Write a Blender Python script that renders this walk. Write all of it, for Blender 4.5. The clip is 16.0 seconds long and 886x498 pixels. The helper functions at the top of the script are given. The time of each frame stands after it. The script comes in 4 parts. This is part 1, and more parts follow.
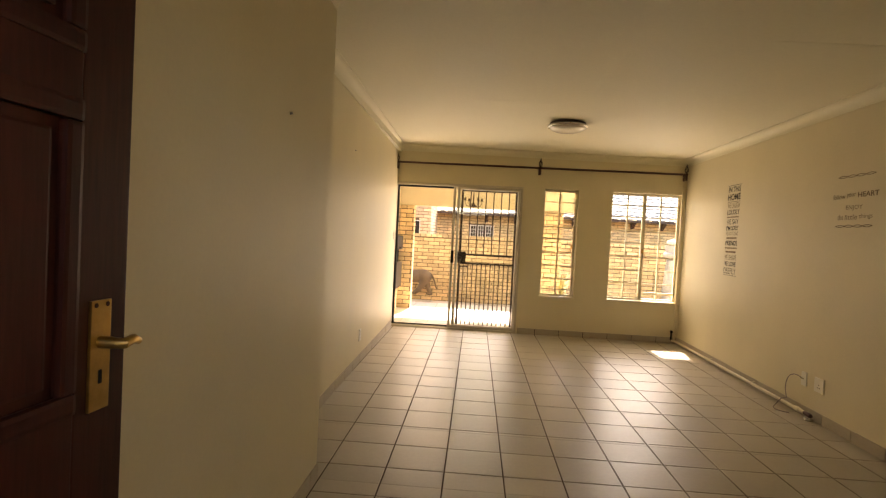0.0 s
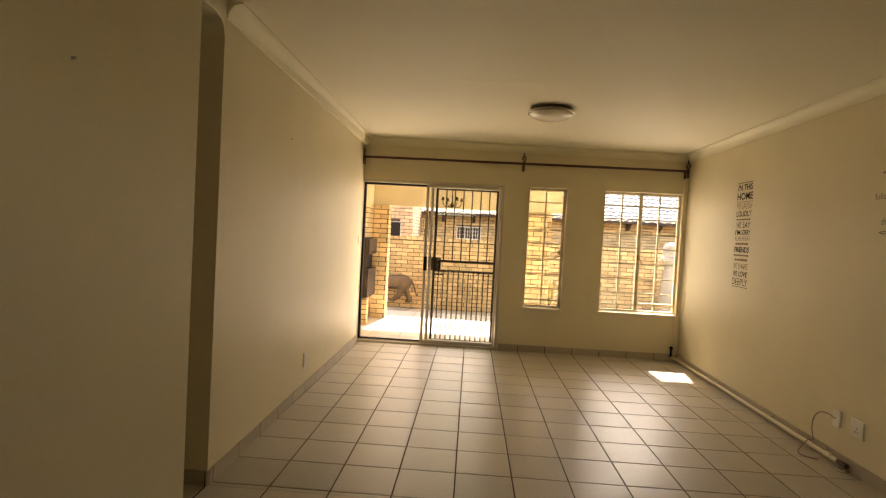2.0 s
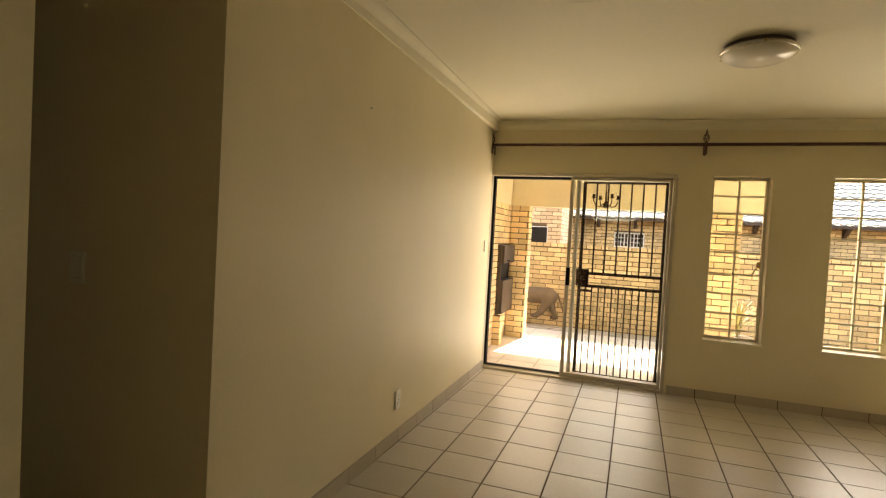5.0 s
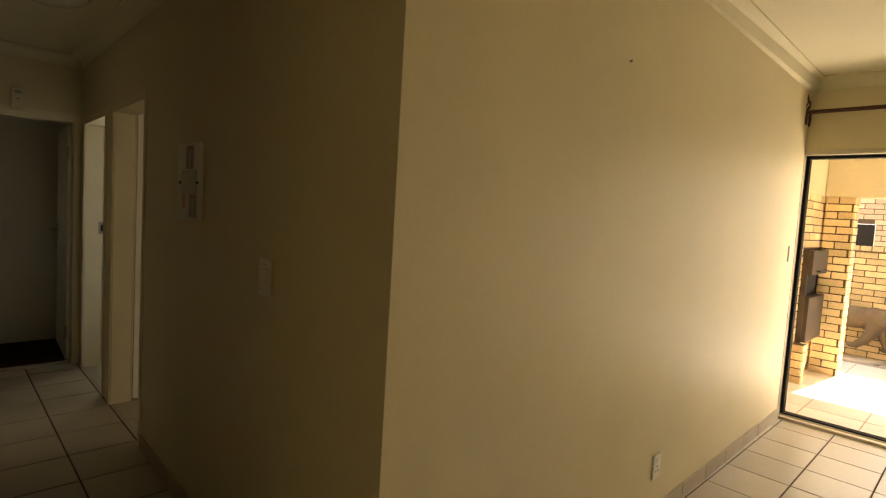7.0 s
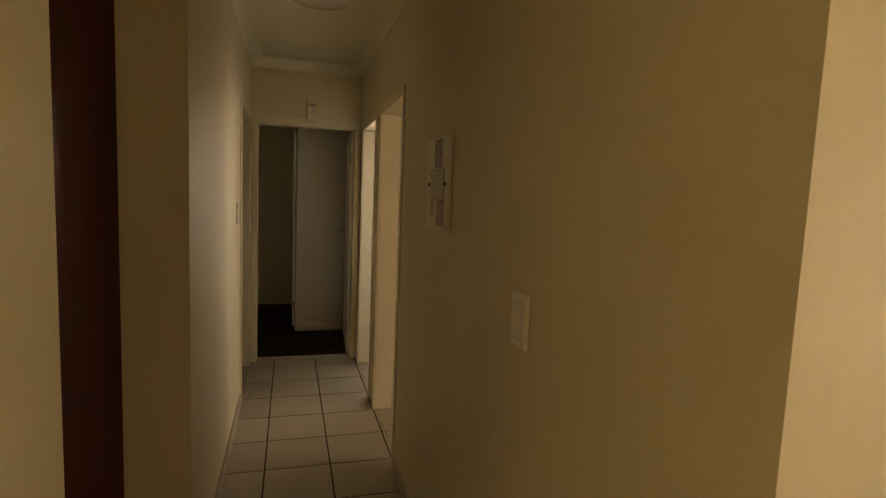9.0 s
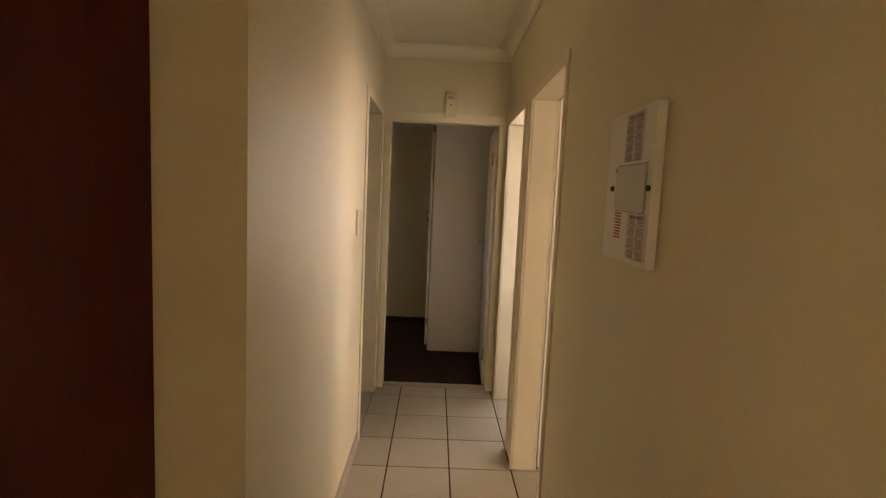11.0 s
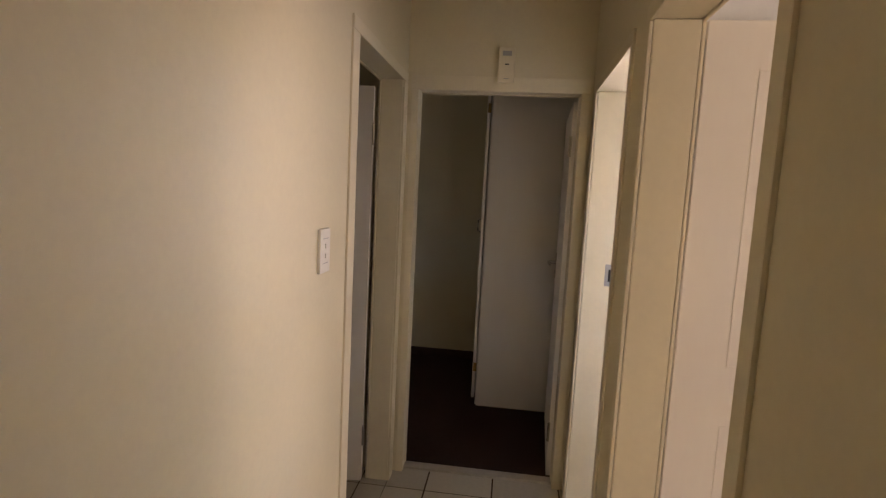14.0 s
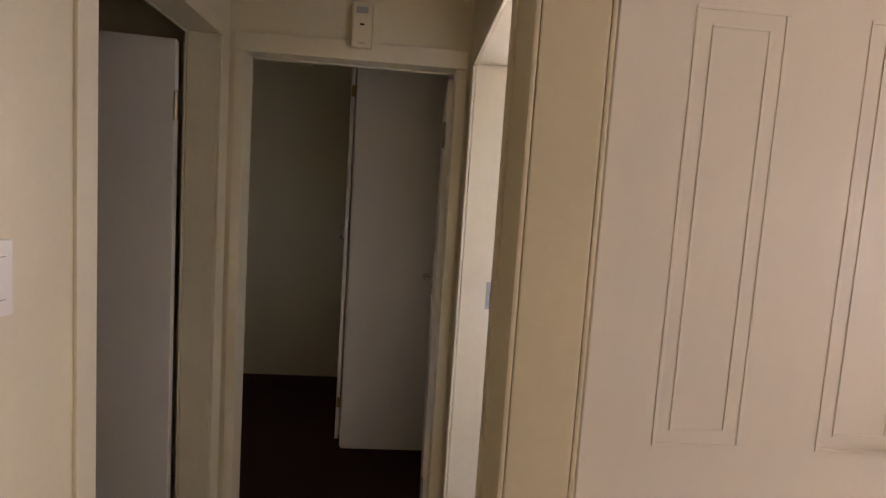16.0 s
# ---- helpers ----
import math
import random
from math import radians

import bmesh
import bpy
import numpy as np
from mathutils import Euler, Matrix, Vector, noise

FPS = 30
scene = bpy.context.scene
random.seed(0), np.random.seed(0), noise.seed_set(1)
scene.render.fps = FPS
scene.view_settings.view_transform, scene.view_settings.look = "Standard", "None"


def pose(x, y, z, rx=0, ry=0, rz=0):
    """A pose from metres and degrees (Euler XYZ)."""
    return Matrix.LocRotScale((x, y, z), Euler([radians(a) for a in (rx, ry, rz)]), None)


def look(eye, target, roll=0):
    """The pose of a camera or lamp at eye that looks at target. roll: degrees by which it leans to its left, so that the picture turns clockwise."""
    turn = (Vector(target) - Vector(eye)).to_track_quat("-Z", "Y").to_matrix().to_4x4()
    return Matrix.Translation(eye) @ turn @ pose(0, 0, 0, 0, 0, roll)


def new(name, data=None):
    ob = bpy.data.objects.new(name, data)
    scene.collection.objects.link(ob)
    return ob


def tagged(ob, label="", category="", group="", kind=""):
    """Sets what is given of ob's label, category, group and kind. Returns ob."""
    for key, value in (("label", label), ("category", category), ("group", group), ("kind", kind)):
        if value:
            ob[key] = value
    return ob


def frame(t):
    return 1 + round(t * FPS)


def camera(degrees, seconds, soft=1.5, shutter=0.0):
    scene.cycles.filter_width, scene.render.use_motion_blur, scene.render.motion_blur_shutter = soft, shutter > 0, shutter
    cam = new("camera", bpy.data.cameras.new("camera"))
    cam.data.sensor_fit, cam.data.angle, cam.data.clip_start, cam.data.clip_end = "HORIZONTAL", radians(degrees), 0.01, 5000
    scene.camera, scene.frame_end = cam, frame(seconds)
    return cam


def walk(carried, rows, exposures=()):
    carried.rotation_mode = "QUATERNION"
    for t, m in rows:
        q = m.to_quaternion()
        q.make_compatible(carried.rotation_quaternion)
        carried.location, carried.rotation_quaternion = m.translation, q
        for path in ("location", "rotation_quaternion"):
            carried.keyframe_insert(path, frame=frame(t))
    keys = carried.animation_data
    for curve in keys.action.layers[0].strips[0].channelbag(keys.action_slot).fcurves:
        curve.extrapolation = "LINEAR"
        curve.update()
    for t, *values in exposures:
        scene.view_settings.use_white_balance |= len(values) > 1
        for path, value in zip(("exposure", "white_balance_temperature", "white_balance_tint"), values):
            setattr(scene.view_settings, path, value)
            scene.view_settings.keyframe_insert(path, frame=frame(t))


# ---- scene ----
cam = camera(79.4, 16.0, soft=1.25)
PATH = [
    (0, (-0.31, 0.228, 1.354), (-0.43, 2.224, 1.296), 3.0),
    (0.5, (-0.272, 0.406, 1.395), (-0.381, 2.403, 1.336), 2.9),
    (1, (-0.19, 0.626, 1.407), (-0.29, 2.622, 1.351), 3.0),
    (1.5, (-0.118, 0.844, 1.41), (-0.218, 2.841, 1.352), 2.9),
    (2, (-0.061, 1.083, 1.418), (-0.166, 3.079, 1.361), 3.0),
    (2.5, (-0.013, 1.3, 1.416), (-0.134, 3.296, 1.359), 3.1),
    (3, (0.027, 1.557, 1.407), (-0.131, 3.55, 1.351), 3.1),
    (5.5, (-0.058, 2.555, 1.394), (-0.917, 4.36, 1.318), 3.3),
    (6, (-0.117, 2.778, 1.438), (-1.171, 4.474, 1.328), 3.4),
    (6.5, (-0.241, 2.905, 1.454), (-1.499, 4.453, 1.32), 3.5),
    (7, (-0.385, 3.031, 1.44), (-1.822, 4.414, 1.3), 3.5),
    (7.5, (-0.489, 3.116, 1.511), (-2.064, 4.332, 1.313), 3.1),
    (8, (-0.674, 3.222, 1.491), (-2.405, 4.202, 1.291), 2.7),
    (8.5, (-0.819, 3.297, 1.494), (-2.661, 4.046, 1.28), 2.5),
    (9, (-0.983, 3.334, 1.464), (-2.894, 3.888, 1.259), 2.4),
    (9.5, (-1.137, 3.353, 1.466), (-3.082, 3.771, 1.259), 2.4),
    (10, (-1.319, 3.379, 1.456), (-3.289, 3.659, 1.25), 2.5),
    (12.5, (-2.295, 3.477, 1.502), (-4.273, 3.278, 1.279), 2.4),
    (13, (-2.51, 3.492, 1.502), (-4.485, 3.265, 1.281), 2.4),
    (13.5, (-2.734, 3.525, 1.499), (-4.708, 3.293, 1.277), 2.6),
    (14, (-2.95, 3.562, 1.496), (-4.922, 3.32, 1.269), 2.9),
    (14.5, (-3.144, 3.569, 1.49), (-5.118, 3.332, 1.271), 2.9),
    (15, (-3.303, 3.581, 1.477), (-5.285, 3.414, 1.268), 3.1),
    (15.5, (-3.42, 3.628, 1.474), (-5.41, 3.583, 1.275), 3.4),
    (16, (-3.529, 3.685, 1.475), (-5.514, 3.845, 1.291), 3.8),
]
EXPOSURES = [(0.0, 2.8, 8350, 22), (3.0, 2.5, 8350, 18), (6.0, 2.6, 7950, 13), (7.0, 2.75, 8600, 14), (8.0, 3.2, 9400, 17), (9.0, 3.78, 9000, 24), (10.0, 4.35, 8350, 30), (12.5, 5.15, 7350, 32), (13.5, 4.75, 7000, 34), (14.0, 4.52, 6900, 34), (14.5, 4.18, 6750, 35), (16.0, 4.3, 6450, 34)]
walk(cam, [(t, look(eye, target, roll)) for t, eye, target, roll in PATH], EXPOSURES)

# ---- light ----
SUN_DIR = Vector((0.13, 1.0, 0.91)).normalized()
world = bpy.data.worlds.new("world")
scene.world = world
world.use_nodes = True
wn = world.node_tree
sky = wn.nodes.new("ShaderNodeTexSky")
sky.sky_type = 'NISHITA'
sky.sun_disc = False
sky.sun_elevation = math.asin(SUN_DIR.z)
sky.sun_rotation = math.atan2(SUN_DIR.x, SUN_DIR.y)
sky.dust_density = 1.5
wn.nodes["Background"].inputs["Strength"].default_value = 0.15
wn.links.new(sky.outputs["Color"], wn.nodes["Background"].inputs["Color"])

sun_data = bpy.data.lights.new("sun", 'SUN')
sun_data.energy, sun_data.angle, sun_data.color = 5.0, radians(0.5), (1.0, 0.95, 0.86)
sun = new("sun", sun_data)
sun.matrix_world = look(SUN_DIR * 30, (0, 0, 0))


def window_light(name, centre, target, w, h, watts, colour=(1.0, 0.97, 0.92)):
    """An added area lamp for sky light coming in through an opening."""
    d = bpy.data.lights.new(name, 'AREA')
    d.shape, d.size, d.size_y, d.energy, d.color = 'RECTANGLE', w, h, watts, colour
    ob = new(name, d)
    ob.matrix_world = look(centre, target)
    return ob


# added lamps for sky light: living room end wall and the side rooms' windows
window_light("sky_in_sliding_door", (-0.58, 8.04, 1.12), (-0.40, 0, 0.8), 1.5, 1.75, 3.9, (1.0, 0.94, 0.82))
window_light("sky_in_window_wide", (2.03, 8.04, 1.3), (1.5, 0, 0.8), 0.88, 1.35, 2.7, (1.0, 0.94, 0.82))
window_light("sky_in_bedroom_window", (-2.55, 7.70, 1.40), (-4.2, 3.6, 0.9), 1.2, 1.1, 1.9, (1.0, 0.96, 0.93))
window_light("sky_in_bathroom_window", (-5.66, 4.65, 1.43), (-4.7, 4.65, 1.2), 0.9, 1.0, 0.6, (0.95, 0.98, 1.0))
# weak fill for the end bedroom, at an unseen window added there
window_light("fill_far_bedroom", (-6.3, 0.62, 1.5), (-6.4, 3.4, 0.8), 0.3, 0.5, 0.04)


# ---- materials ----
def mat(name, colour, rough=0.6, metal=0.0, grain=0.05, scale=30.0, wear=0.06, wear_scale=2.5, bump=0.1, bump_scale=None,
        spec=0.5, island=0.0, piece=0.0, coat=0.0, stretch=(1, 1, 1)):
    """A surface with variation at two scales, fine relief, and, for repeats, a tone of each piece's own."""
    m = bpy.data.materials.new(name)
    m.use_nodes = True
    nt = m.node_tree
    b = nt.nodes["Principled BSDF"]
    mp = nt.nodes.new("ShaderNodeMapping")
    mp.inputs["Scale"].default_value = stretch
    geo = nt.nodes.new("ShaderNodeNewGeometry")
    nt.links.new(geo.outputs["Position"], mp.inputs["Vector"])
    n1 = nt.nodes.new("ShaderNodeTexNoise")
    n1.inputs["Scale"].default_value, n1.inputs["Detail"].default_value = scale, 6
    n2 = nt.nodes.new("ShaderNodeTexNoise")
    n2.inputs["Scale"].default_value, n2.inputs["Detail"].default_value = wear_scale, 4
    for n in (n1, n2):
        nt.links.new(mp.outputs["Vector"], n.inputs["Vector"])
    total = None

    def term(sock, amount):
        nonlocal total
        r = nt.nodes.new("ShaderNodeMapRange")
        r.inputs["From Min"].default_value, r.inputs["From Max"].default_value = 0.25, 0.75
        r.inputs["To Min"].default_value, r.inputs["To Max"].default_value = -amount, amount
        nt.links.new(sock, r.inputs["Value"])
        if total is None:
            total = r.outputs["Result"]
        else:
            a = nt.nodes.new("ShaderNodeMath")
            a.operation = 'ADD'
            nt.links.new(total, a.inputs[0])
            nt.links.new(r.outputs["Result"], a.inputs[1])
            total = a.outputs["Value"]

    term(n1.outputs["Fac"], grain)
    term(n2.outputs["Fac"], wear)
    if island:
        term(geo.outputs["Random Per Island"], island)
    if piece:
        oi = nt.nodes.new("ShaderNodeObjectInfo")
        term(oi.outputs["Random"], piece)
    one = nt.nodes.new("ShaderNodeMath")
    one.operation, one.inputs[1].default_value = 'ADD', 1.0
    nt.links.new(total, one.inputs[0])
    mul = nt.nodes.new("ShaderNodeMix")
    mul.data_type, mul.blend_type = 'RGBA', 'MULTIPLY'
    mul.inputs["Factor"].default_value = 1.0
    mul.inputs[6].default_value = (*colour, 1)
    nt.links.new(one.outputs["Value"], mul.inputs[7])
    nt.links.new(mul.outputs[2], b.inputs["Base Color"])
    rr = nt.nodes.new("ShaderNodeMapRange")
    rr.inputs["To Min"].default_value, rr.inputs["To Max"].default_value = max(0.03, rough - 0.08), min(1, rough + 0.08)
    nt.links.new(n2.outputs["Fac"], rr.inputs["Value"])
    nt.links.new(rr.outputs["Result"], b.inputs["Roughness"])
    b.inputs["Metallic"].default_value = metal
    b.inputs["Specular IOR Level"].default_value = spec
    b.inputs["Coat Weight"].default_value = coat
    if bump:
        bp = nt.nodes.new("ShaderNodeBump")
        bp.inputs["Strength"].default_value, bp.inputs["Distance"].default_value = bump, 0.002
        src = n1
        if bump_scale:
            src = nt.nodes.new("ShaderNodeTexNoise")
            src.inputs["Scale"].default_value, src.inputs["Detail"].default_value = bump_scale, 4
            nt.links.new(mp.outputs["Vector"], src.inputs["Vector"])
        nt.links.new(src.outputs["Fac"], bp.inputs["Height"])
        nt.links.new(bp.outputs["Normal"], b.inputs["Normal"])
    return m


def glass_mat(name, tint=(0.97, 0.98, 0.97), rough=0.0):
    """Thin window glass: clear, with a reflection that grows towards grazing angles."""
    m = bpy.data.materials.new(name)
    m.use_nodes = True
    nt = m.node_tree
    nt.nodes.remove(nt.nodes["Principled BSDF"])
    tr = nt.nodes.new("ShaderNodeBsdfTransparent")
    tr.inputs["Color"].default_value = (*tint, 1)
    gl = nt.nodes.new("ShaderNodeBsdfGlossy")
    gl.inputs["Roughness"].default_value = rough
    fr = nt.nodes.new("ShaderNodeFresnel")
    fr.inputs["IOR"].default_value = 1.28
    mx = nt.nodes.new("ShaderNodeMixShader")
    nt.links.new(fr.outputs["Fac"], mx.inputs["Fac"])
    nt.links.new(tr.outputs["BSDF"], mx.inputs[1])
    nt.links.new(gl.outputs["BSDF"], mx.inputs[2])
    nt.links.new(mx.outputs["Shader"], nt.nodes["Material Output"].inputs["Surface"])
    return m


WALL = mat("cream_wall_paint", (0.715, 0.637, 0.44), 0.52, grain=0.02, scale=60, wear=0.045, wear_scale=1.7, bump=0.14, bump_scale=90, spec=0.38)
CEIL = mat("ceiling_paint", (0.79, 0.745, 0.575), 0.7, grain=0.02, scale=40, wear=0.03, wear_scale=0.9, bump=0.12, bump_scale=90)
TRIM = mat("cream_enamel", (0.74, 0.66, 0.47), 0.45, grain=0.02, scale=50, wear=0.05, wear_scale=4, bump=0.08, bump_scale=80)
DOORW = mat("white_door_paint", (0.84, 0.79, 0.71), 0.38, grain=0.01, scale=60, wear=0.03, wear_scale=2, bump=0.04, bump_scale=200, stretch=(1, 1, 0.15))
TILE = mat("ceramic_floor_tile", (0.435, 0.388, 0.305), 0.38, grain=0.05, scale=45, wear=0.06, wear_scale=3, bump=0.05, bump_scale=30, piece=0.05)
SKIRT = mat("ceramic_skirting", (0.43, 0.365, 0.27), 0.5, grain=0.05, scale=45, wear=0.04, wear_scale=3, bump=0.02, piece=0.04)
GROUT = mat("brown_grout", (0.060, 0.028, 0.011), 0.95, grain=0.2, scale=60, wear=0.25, bump=0.3)
PTILE = mat("patio_tile", (0.80, 0.74, 0.64), 0.5, grain=0.06, scale=30, wear=0.08, wear_scale=2, piece=0.05)
PGROUT = mat("patio_grout", (0.46, 0.40, 0.32), 0.95, grain=0.15, wear=0.15)
MAHOG = mat("dark_mahogany", (0.032, 0.0075, 0.005), 0.42, grain=0.35, scale=18, wear=0.2, wear_scale=3, bump=0.12, stretch=(6, 6, 0.5), spec=0.22)
CHERRY = mat("cherry_veneer", (0.092, 0.010, 0.008), 0.5, grain=0.22, scale=16, wear=0.15, wear_scale=2.5, bump=0.04, stretch=(8, 8, 0.6), spec=0.2)
BRASS = mat("aged_brass", (0.45, 0.29, 0.10), 0.34, 1.0, grain=0.12, scale=60, wear=0.25, wear_scale=12, bump=0.05)
CHROME = mat("brushed_chrome", (0.65, 0.63, 0.6), 0.22, 1.0, grain=0.05, wear=0.06, bump=0.03)
ALU = mat("silver_aluminium", (0.56, 0.50, 0.39), 0.42, 0.3, grain=0.04, scale=80, wear=0.06, bump=0.04)
BLACK = mat("black_rubber", (0.012, 0.011, 0.010), 0.85, grain=0.1, wear=0.1, spec=0.15)
IRON = mat("black_painted_steel", (0.034, 0.017, 0.008), 0.75, 0.0, grain=0.15, scale=50, wear=0.25, wear_scale=9, bump=0.15, spec=0.25)
RUST = mat("brown_wrought_iron", (0.070, 0.027, 0.016), 0.5, 0.2, grain=0.2, scale=60, wear=0.3, wear_scale=10, bump=0.2)
COVER = mat("grey_white_plastic_cover", (0.62, 0.61, 0.53), 0.35, grain=0.01, wear=0.04, bump=0.02)
PLASTIC = mat("white_plastic", (0.80, 0.77, 0.68), 0.32, grain=0.01, wear=0.03, bump=0.02)
GREYPL = mat("grey_plastic", (0.35, 0.34, 0.32), 0.4, grain=0.03, wear=0.04)
CARPET = mat("dark_brown_carpet", (0.050, 0.026, 0.018), 0.95, grain=0.5, scale=260, wear=0.15, wear_scale=2, bump=0.9, bump_scale=420, spec=0.1)
DWOOD = mat("dark_wood_skirting", (0.06, 0.026, 0.015), 0.45, grain=0.2, scale=20, wear=0.15, stretch=(1, 6, 6))
PAPER = mat("printed_paper", (0.72, 0.66, 0.66), 0.8, grain=0.02, wear=0.03, bump=0.02)
INK = mat("grey_ink", (0.22, 0.17, 0.18), 0.8, grain=0.1, wear=0.1, bump=0)
REDINK = mat("red_ink", (0.55, 0.10, 0.07), 0.8, grain=0.1, wear=0.1, bump=0)
VINYL = mat("black_vinyl_lettering", (0.018, 0.013, 0.009), 0.8, grain=0.08, wear=0.1, bump=0, spec=0.15)
VINYLT = mat("taupe_vinyl_lettering", (0.20, 0.14, 0.08), 0.8, grain=0.08, wear=0.1, bump=0, spec=0.15)
LGLASS = mat("frosted_lamp_glass", (0.80, 0.76, 0.66), 0.22, grain=0.02, wear=0.03, bump=0.05)
BRICK = mat("yellow_face_brick", (0.73, 0.53, 0.29), 0.85, grain=0.16, scale=55, wear=0.16, wear_scale=3, bump=0.6, bump_scale=120, island=0.16)
BRICKP = mat("yellow_face_brick_piece", (0.73, 0.53, 0.29), 0.85, grain=0.16, scale=55, wear=0.14, wear_scale=3, bump=0.6, bump_scale=120, piece=0.16)
BRICKR = mat("red_face_brick", (0.62, 0.42, 0.25), 0.85, grain=0.16, scale=55, wear=0.16, wear_scale=3, bump=0.6, bump_scale=120, island=0.2)
MORTAR = mat("mortar", (0.13, 0.080, 0.038), 0.95, grain=0.15, scale=90, wear=0.12, bump=0.5)
PLASTER = mat("cream_outdoor_plaster", (0.70, 0.60, 0.40), 0.8, grain=0.04, scale=80, wear=0.06, wear_scale=1.5, bump=0.5, bump_scale=160)
PAVE = mat("garden_paving", (0.60, 0.50, 0.37), 0.9, grain=0.15, scale=25, wear=0.2, wear_scale=2, bump=0.4, island=0.12)
SOIL = mat("garden_ground", (0.16, 0.12, 0.07), 0.95, grain=0.3, scale=14, wear=0.3, wear_scale=1.2, bump=0.8)
# also gives the ceiling lamps' base pans their painted shade
STEEL = mat("dark_steel_and_pan_shade", (0.085, 0.066, 0.052), 0.5, 0.5, grain=0.1, wear=0.2, wear_scale=6, bump=0.08)
MATTBLACK = mat("matt_black", (0.012, 0.010, 0.009), 0.9, grain=0.2, wear=0.2)
ROOFT = mat("grey_roof_tile", (0.27, 0.265, 0.26), 0.8, grain=0.15, scale=40, wear=0.18, wear_scale=3, bump=0.4, island=0.12)
FASCIA = mat("white_fascia", (0.78, 0.76, 0.72), 0.5, grain=0.03, wear=0.06)
CLAY = mat("cast_elephant_stone", (0.20, 0.135, 0.08), 0.8, grain=0.15, scale=60, wear=0.2, wear_scale=7, bump=0.5)
POT = mat("pale_glazed_pot", (0.72, 0.66, 0.54), 0.4, grain=0.05, wear=0.1)
LEAF = mat("dry_yellow_leaf", (0.34, 0.28, 0.10), 0.6, grain=0.2, scale=40, wear=0.2, island=0.3)
STONE = mat("pale_cast_stone", (0.50, 0.46, 0.40), 0.85, grain=0.12, scale=50, wear=0.15, wear_scale=5, bump=0.4)
BATHT = mat("white_bathroom_wall", (0.82, 0.84, 0.86), 0.3, grain=0.02, wear=0.03)
GLASS = glass_mat("window_glass")
DARK = mat("dark_room", (0.03, 0.025, 0.02), 0.9, grain=0.1, wear=0.1, spec=0.1)


# ---- building helpers ----
def bm_box(bm, x0, x1, y0, y1, z0, z1, bevel=0.0, m=None):
    ret = bmesh.ops.create_cube(bm, size=1.0)
    vs = ret["verts"]
    for v in vs:
        v.co = Vector(((x0 + x1) / 2 + v.co.x * (x1 - x0), (y0 + y1) / 2 + v.co.y * (y1 - y0), (z0 + z1) / 2 + v.co.z * (z1 - z0)))
    if bevel > 0:
        es = list({e for v in vs for e in v.link_edges})
        r = bmesh.ops.bevel(bm, geom=es, offset=bevel, segments=2, affect='EDGES', profile=0.7)
        vs = list({v for f in r["faces"] for v in f.verts} | {v for v in vs if v.is_valid})
    if m is not None:
        bmesh.ops.transform(bm, matrix=m, verts=vs)
    return bm


def box(x0, x1, y0, y1, z0, z1, bevel=0.0, m=None):
    return bm_box(bmesh.new(), x0, x1, y0, y1, z0, z1, bevel, m)


def bm_tube(bm, pts, r, seg=10, taper=None):
    """A round bar along a line of points."""
    pts = [Vector(p) for p in pts]
    rings = []
    up = Vector((0, 0, 1))
    for i, p in enumerate(pts):
        d = (pts[min(i + 1, len(pts) - 1)] - pts[max(i - 1, 0)]).normalized()
        a = d.cross(up)
        if a.length < 0.05:
            a = d.cross(Vector((1, 0, 0)))
        a.normalize()
        b = d.cross(a)
        rr = r if taper is None else r * taper[i]
        rings.append([bm.verts.new(p + (a * math.cos(k * 2 * math.pi / seg) + b * math.sin(k * 2 * math.pi / seg)) * rr) for k in range(seg)])
    for u, v in zip(rings, rings[1:]):
        for k in range(seg):
            bm.faces.new((u[k], u[(k + 1) % seg], v[(k + 1) % seg], v[k]))
    bm.faces.new(rings[0][::-1])
    bm.faces.new(rings[-1])
    return bm


def tube(pts, r, seg=10, taper=None):
    return bm_tube(bmesh.new(), pts, r, seg, taper)


def lathe(profile, seg=32, at=(0, 0, 0), bm=None):
    """A turned shape: (radius, height) pairs round the upright axis."""
    bm = bm or bmesh.new()
    rings = []
    for r, z in profile:
        if r < 1e-5:
            rings.append([bm.verts.new((at[0], at[1], at[2] + z))])
        else:
            rings.append([bm.verts.new((at[0] + r * math.cos(k * 2 * math.pi / seg), at[1] + r * math.sin(k * 2 * math.pi / seg), at[2] + z)) for k in range(seg)])
    for u, v in zip(rings, rings[1:]):
        for k in range(seg):
            k2 = (k + 1) % seg
            if len(u) == 1 and len(v) > 1:
                bm.faces.new((u[0], v[k2], v[k]))
            elif len(v) == 1 and len(u) > 1:
                bm.faces.new((u[k], u[k2], v[0]))
            elif len(u) > 1:
                bm.faces.new((u[k], u[k2], v[k2], v[k]))
    return bm


def mesh_of(name, bm, material, smooth=False):
    bmesh.ops.recalc_face_normals(bm, faces=bm.faces)
    me = bpy.data.meshes.new(name)
    bm.to_mesh(me)
    bm.free()
    me.materials.append(material)
    if smooth:
        me.shade_smooth()
        me.set_sharp_from_angle(angle=radians(40))
    return me


def thing(name, label, category, at=(0, 0, 0), group="", kind=""):
    e = new(name)
    e.empty_display_size = 0.1
    e.location = at
    return tagged(e, label, category, group, kind)


def part(name, bm, material, parent, label="", smooth=False, m=None):
    """One mesh object under a thing or under a part, with its points given in the world."""
    ob = new(name, mesh_of(name, bm, material, smooth))
    ob.parent = parent
    w, p = Matrix.Identity(4), parent
    while p is not None:
        w = p.matrix_basis @ w
        p = p.parent
    ob.matrix_basis = w.inverted() @ (m or Matrix.Identity(4))
    return tagged(ob, label)


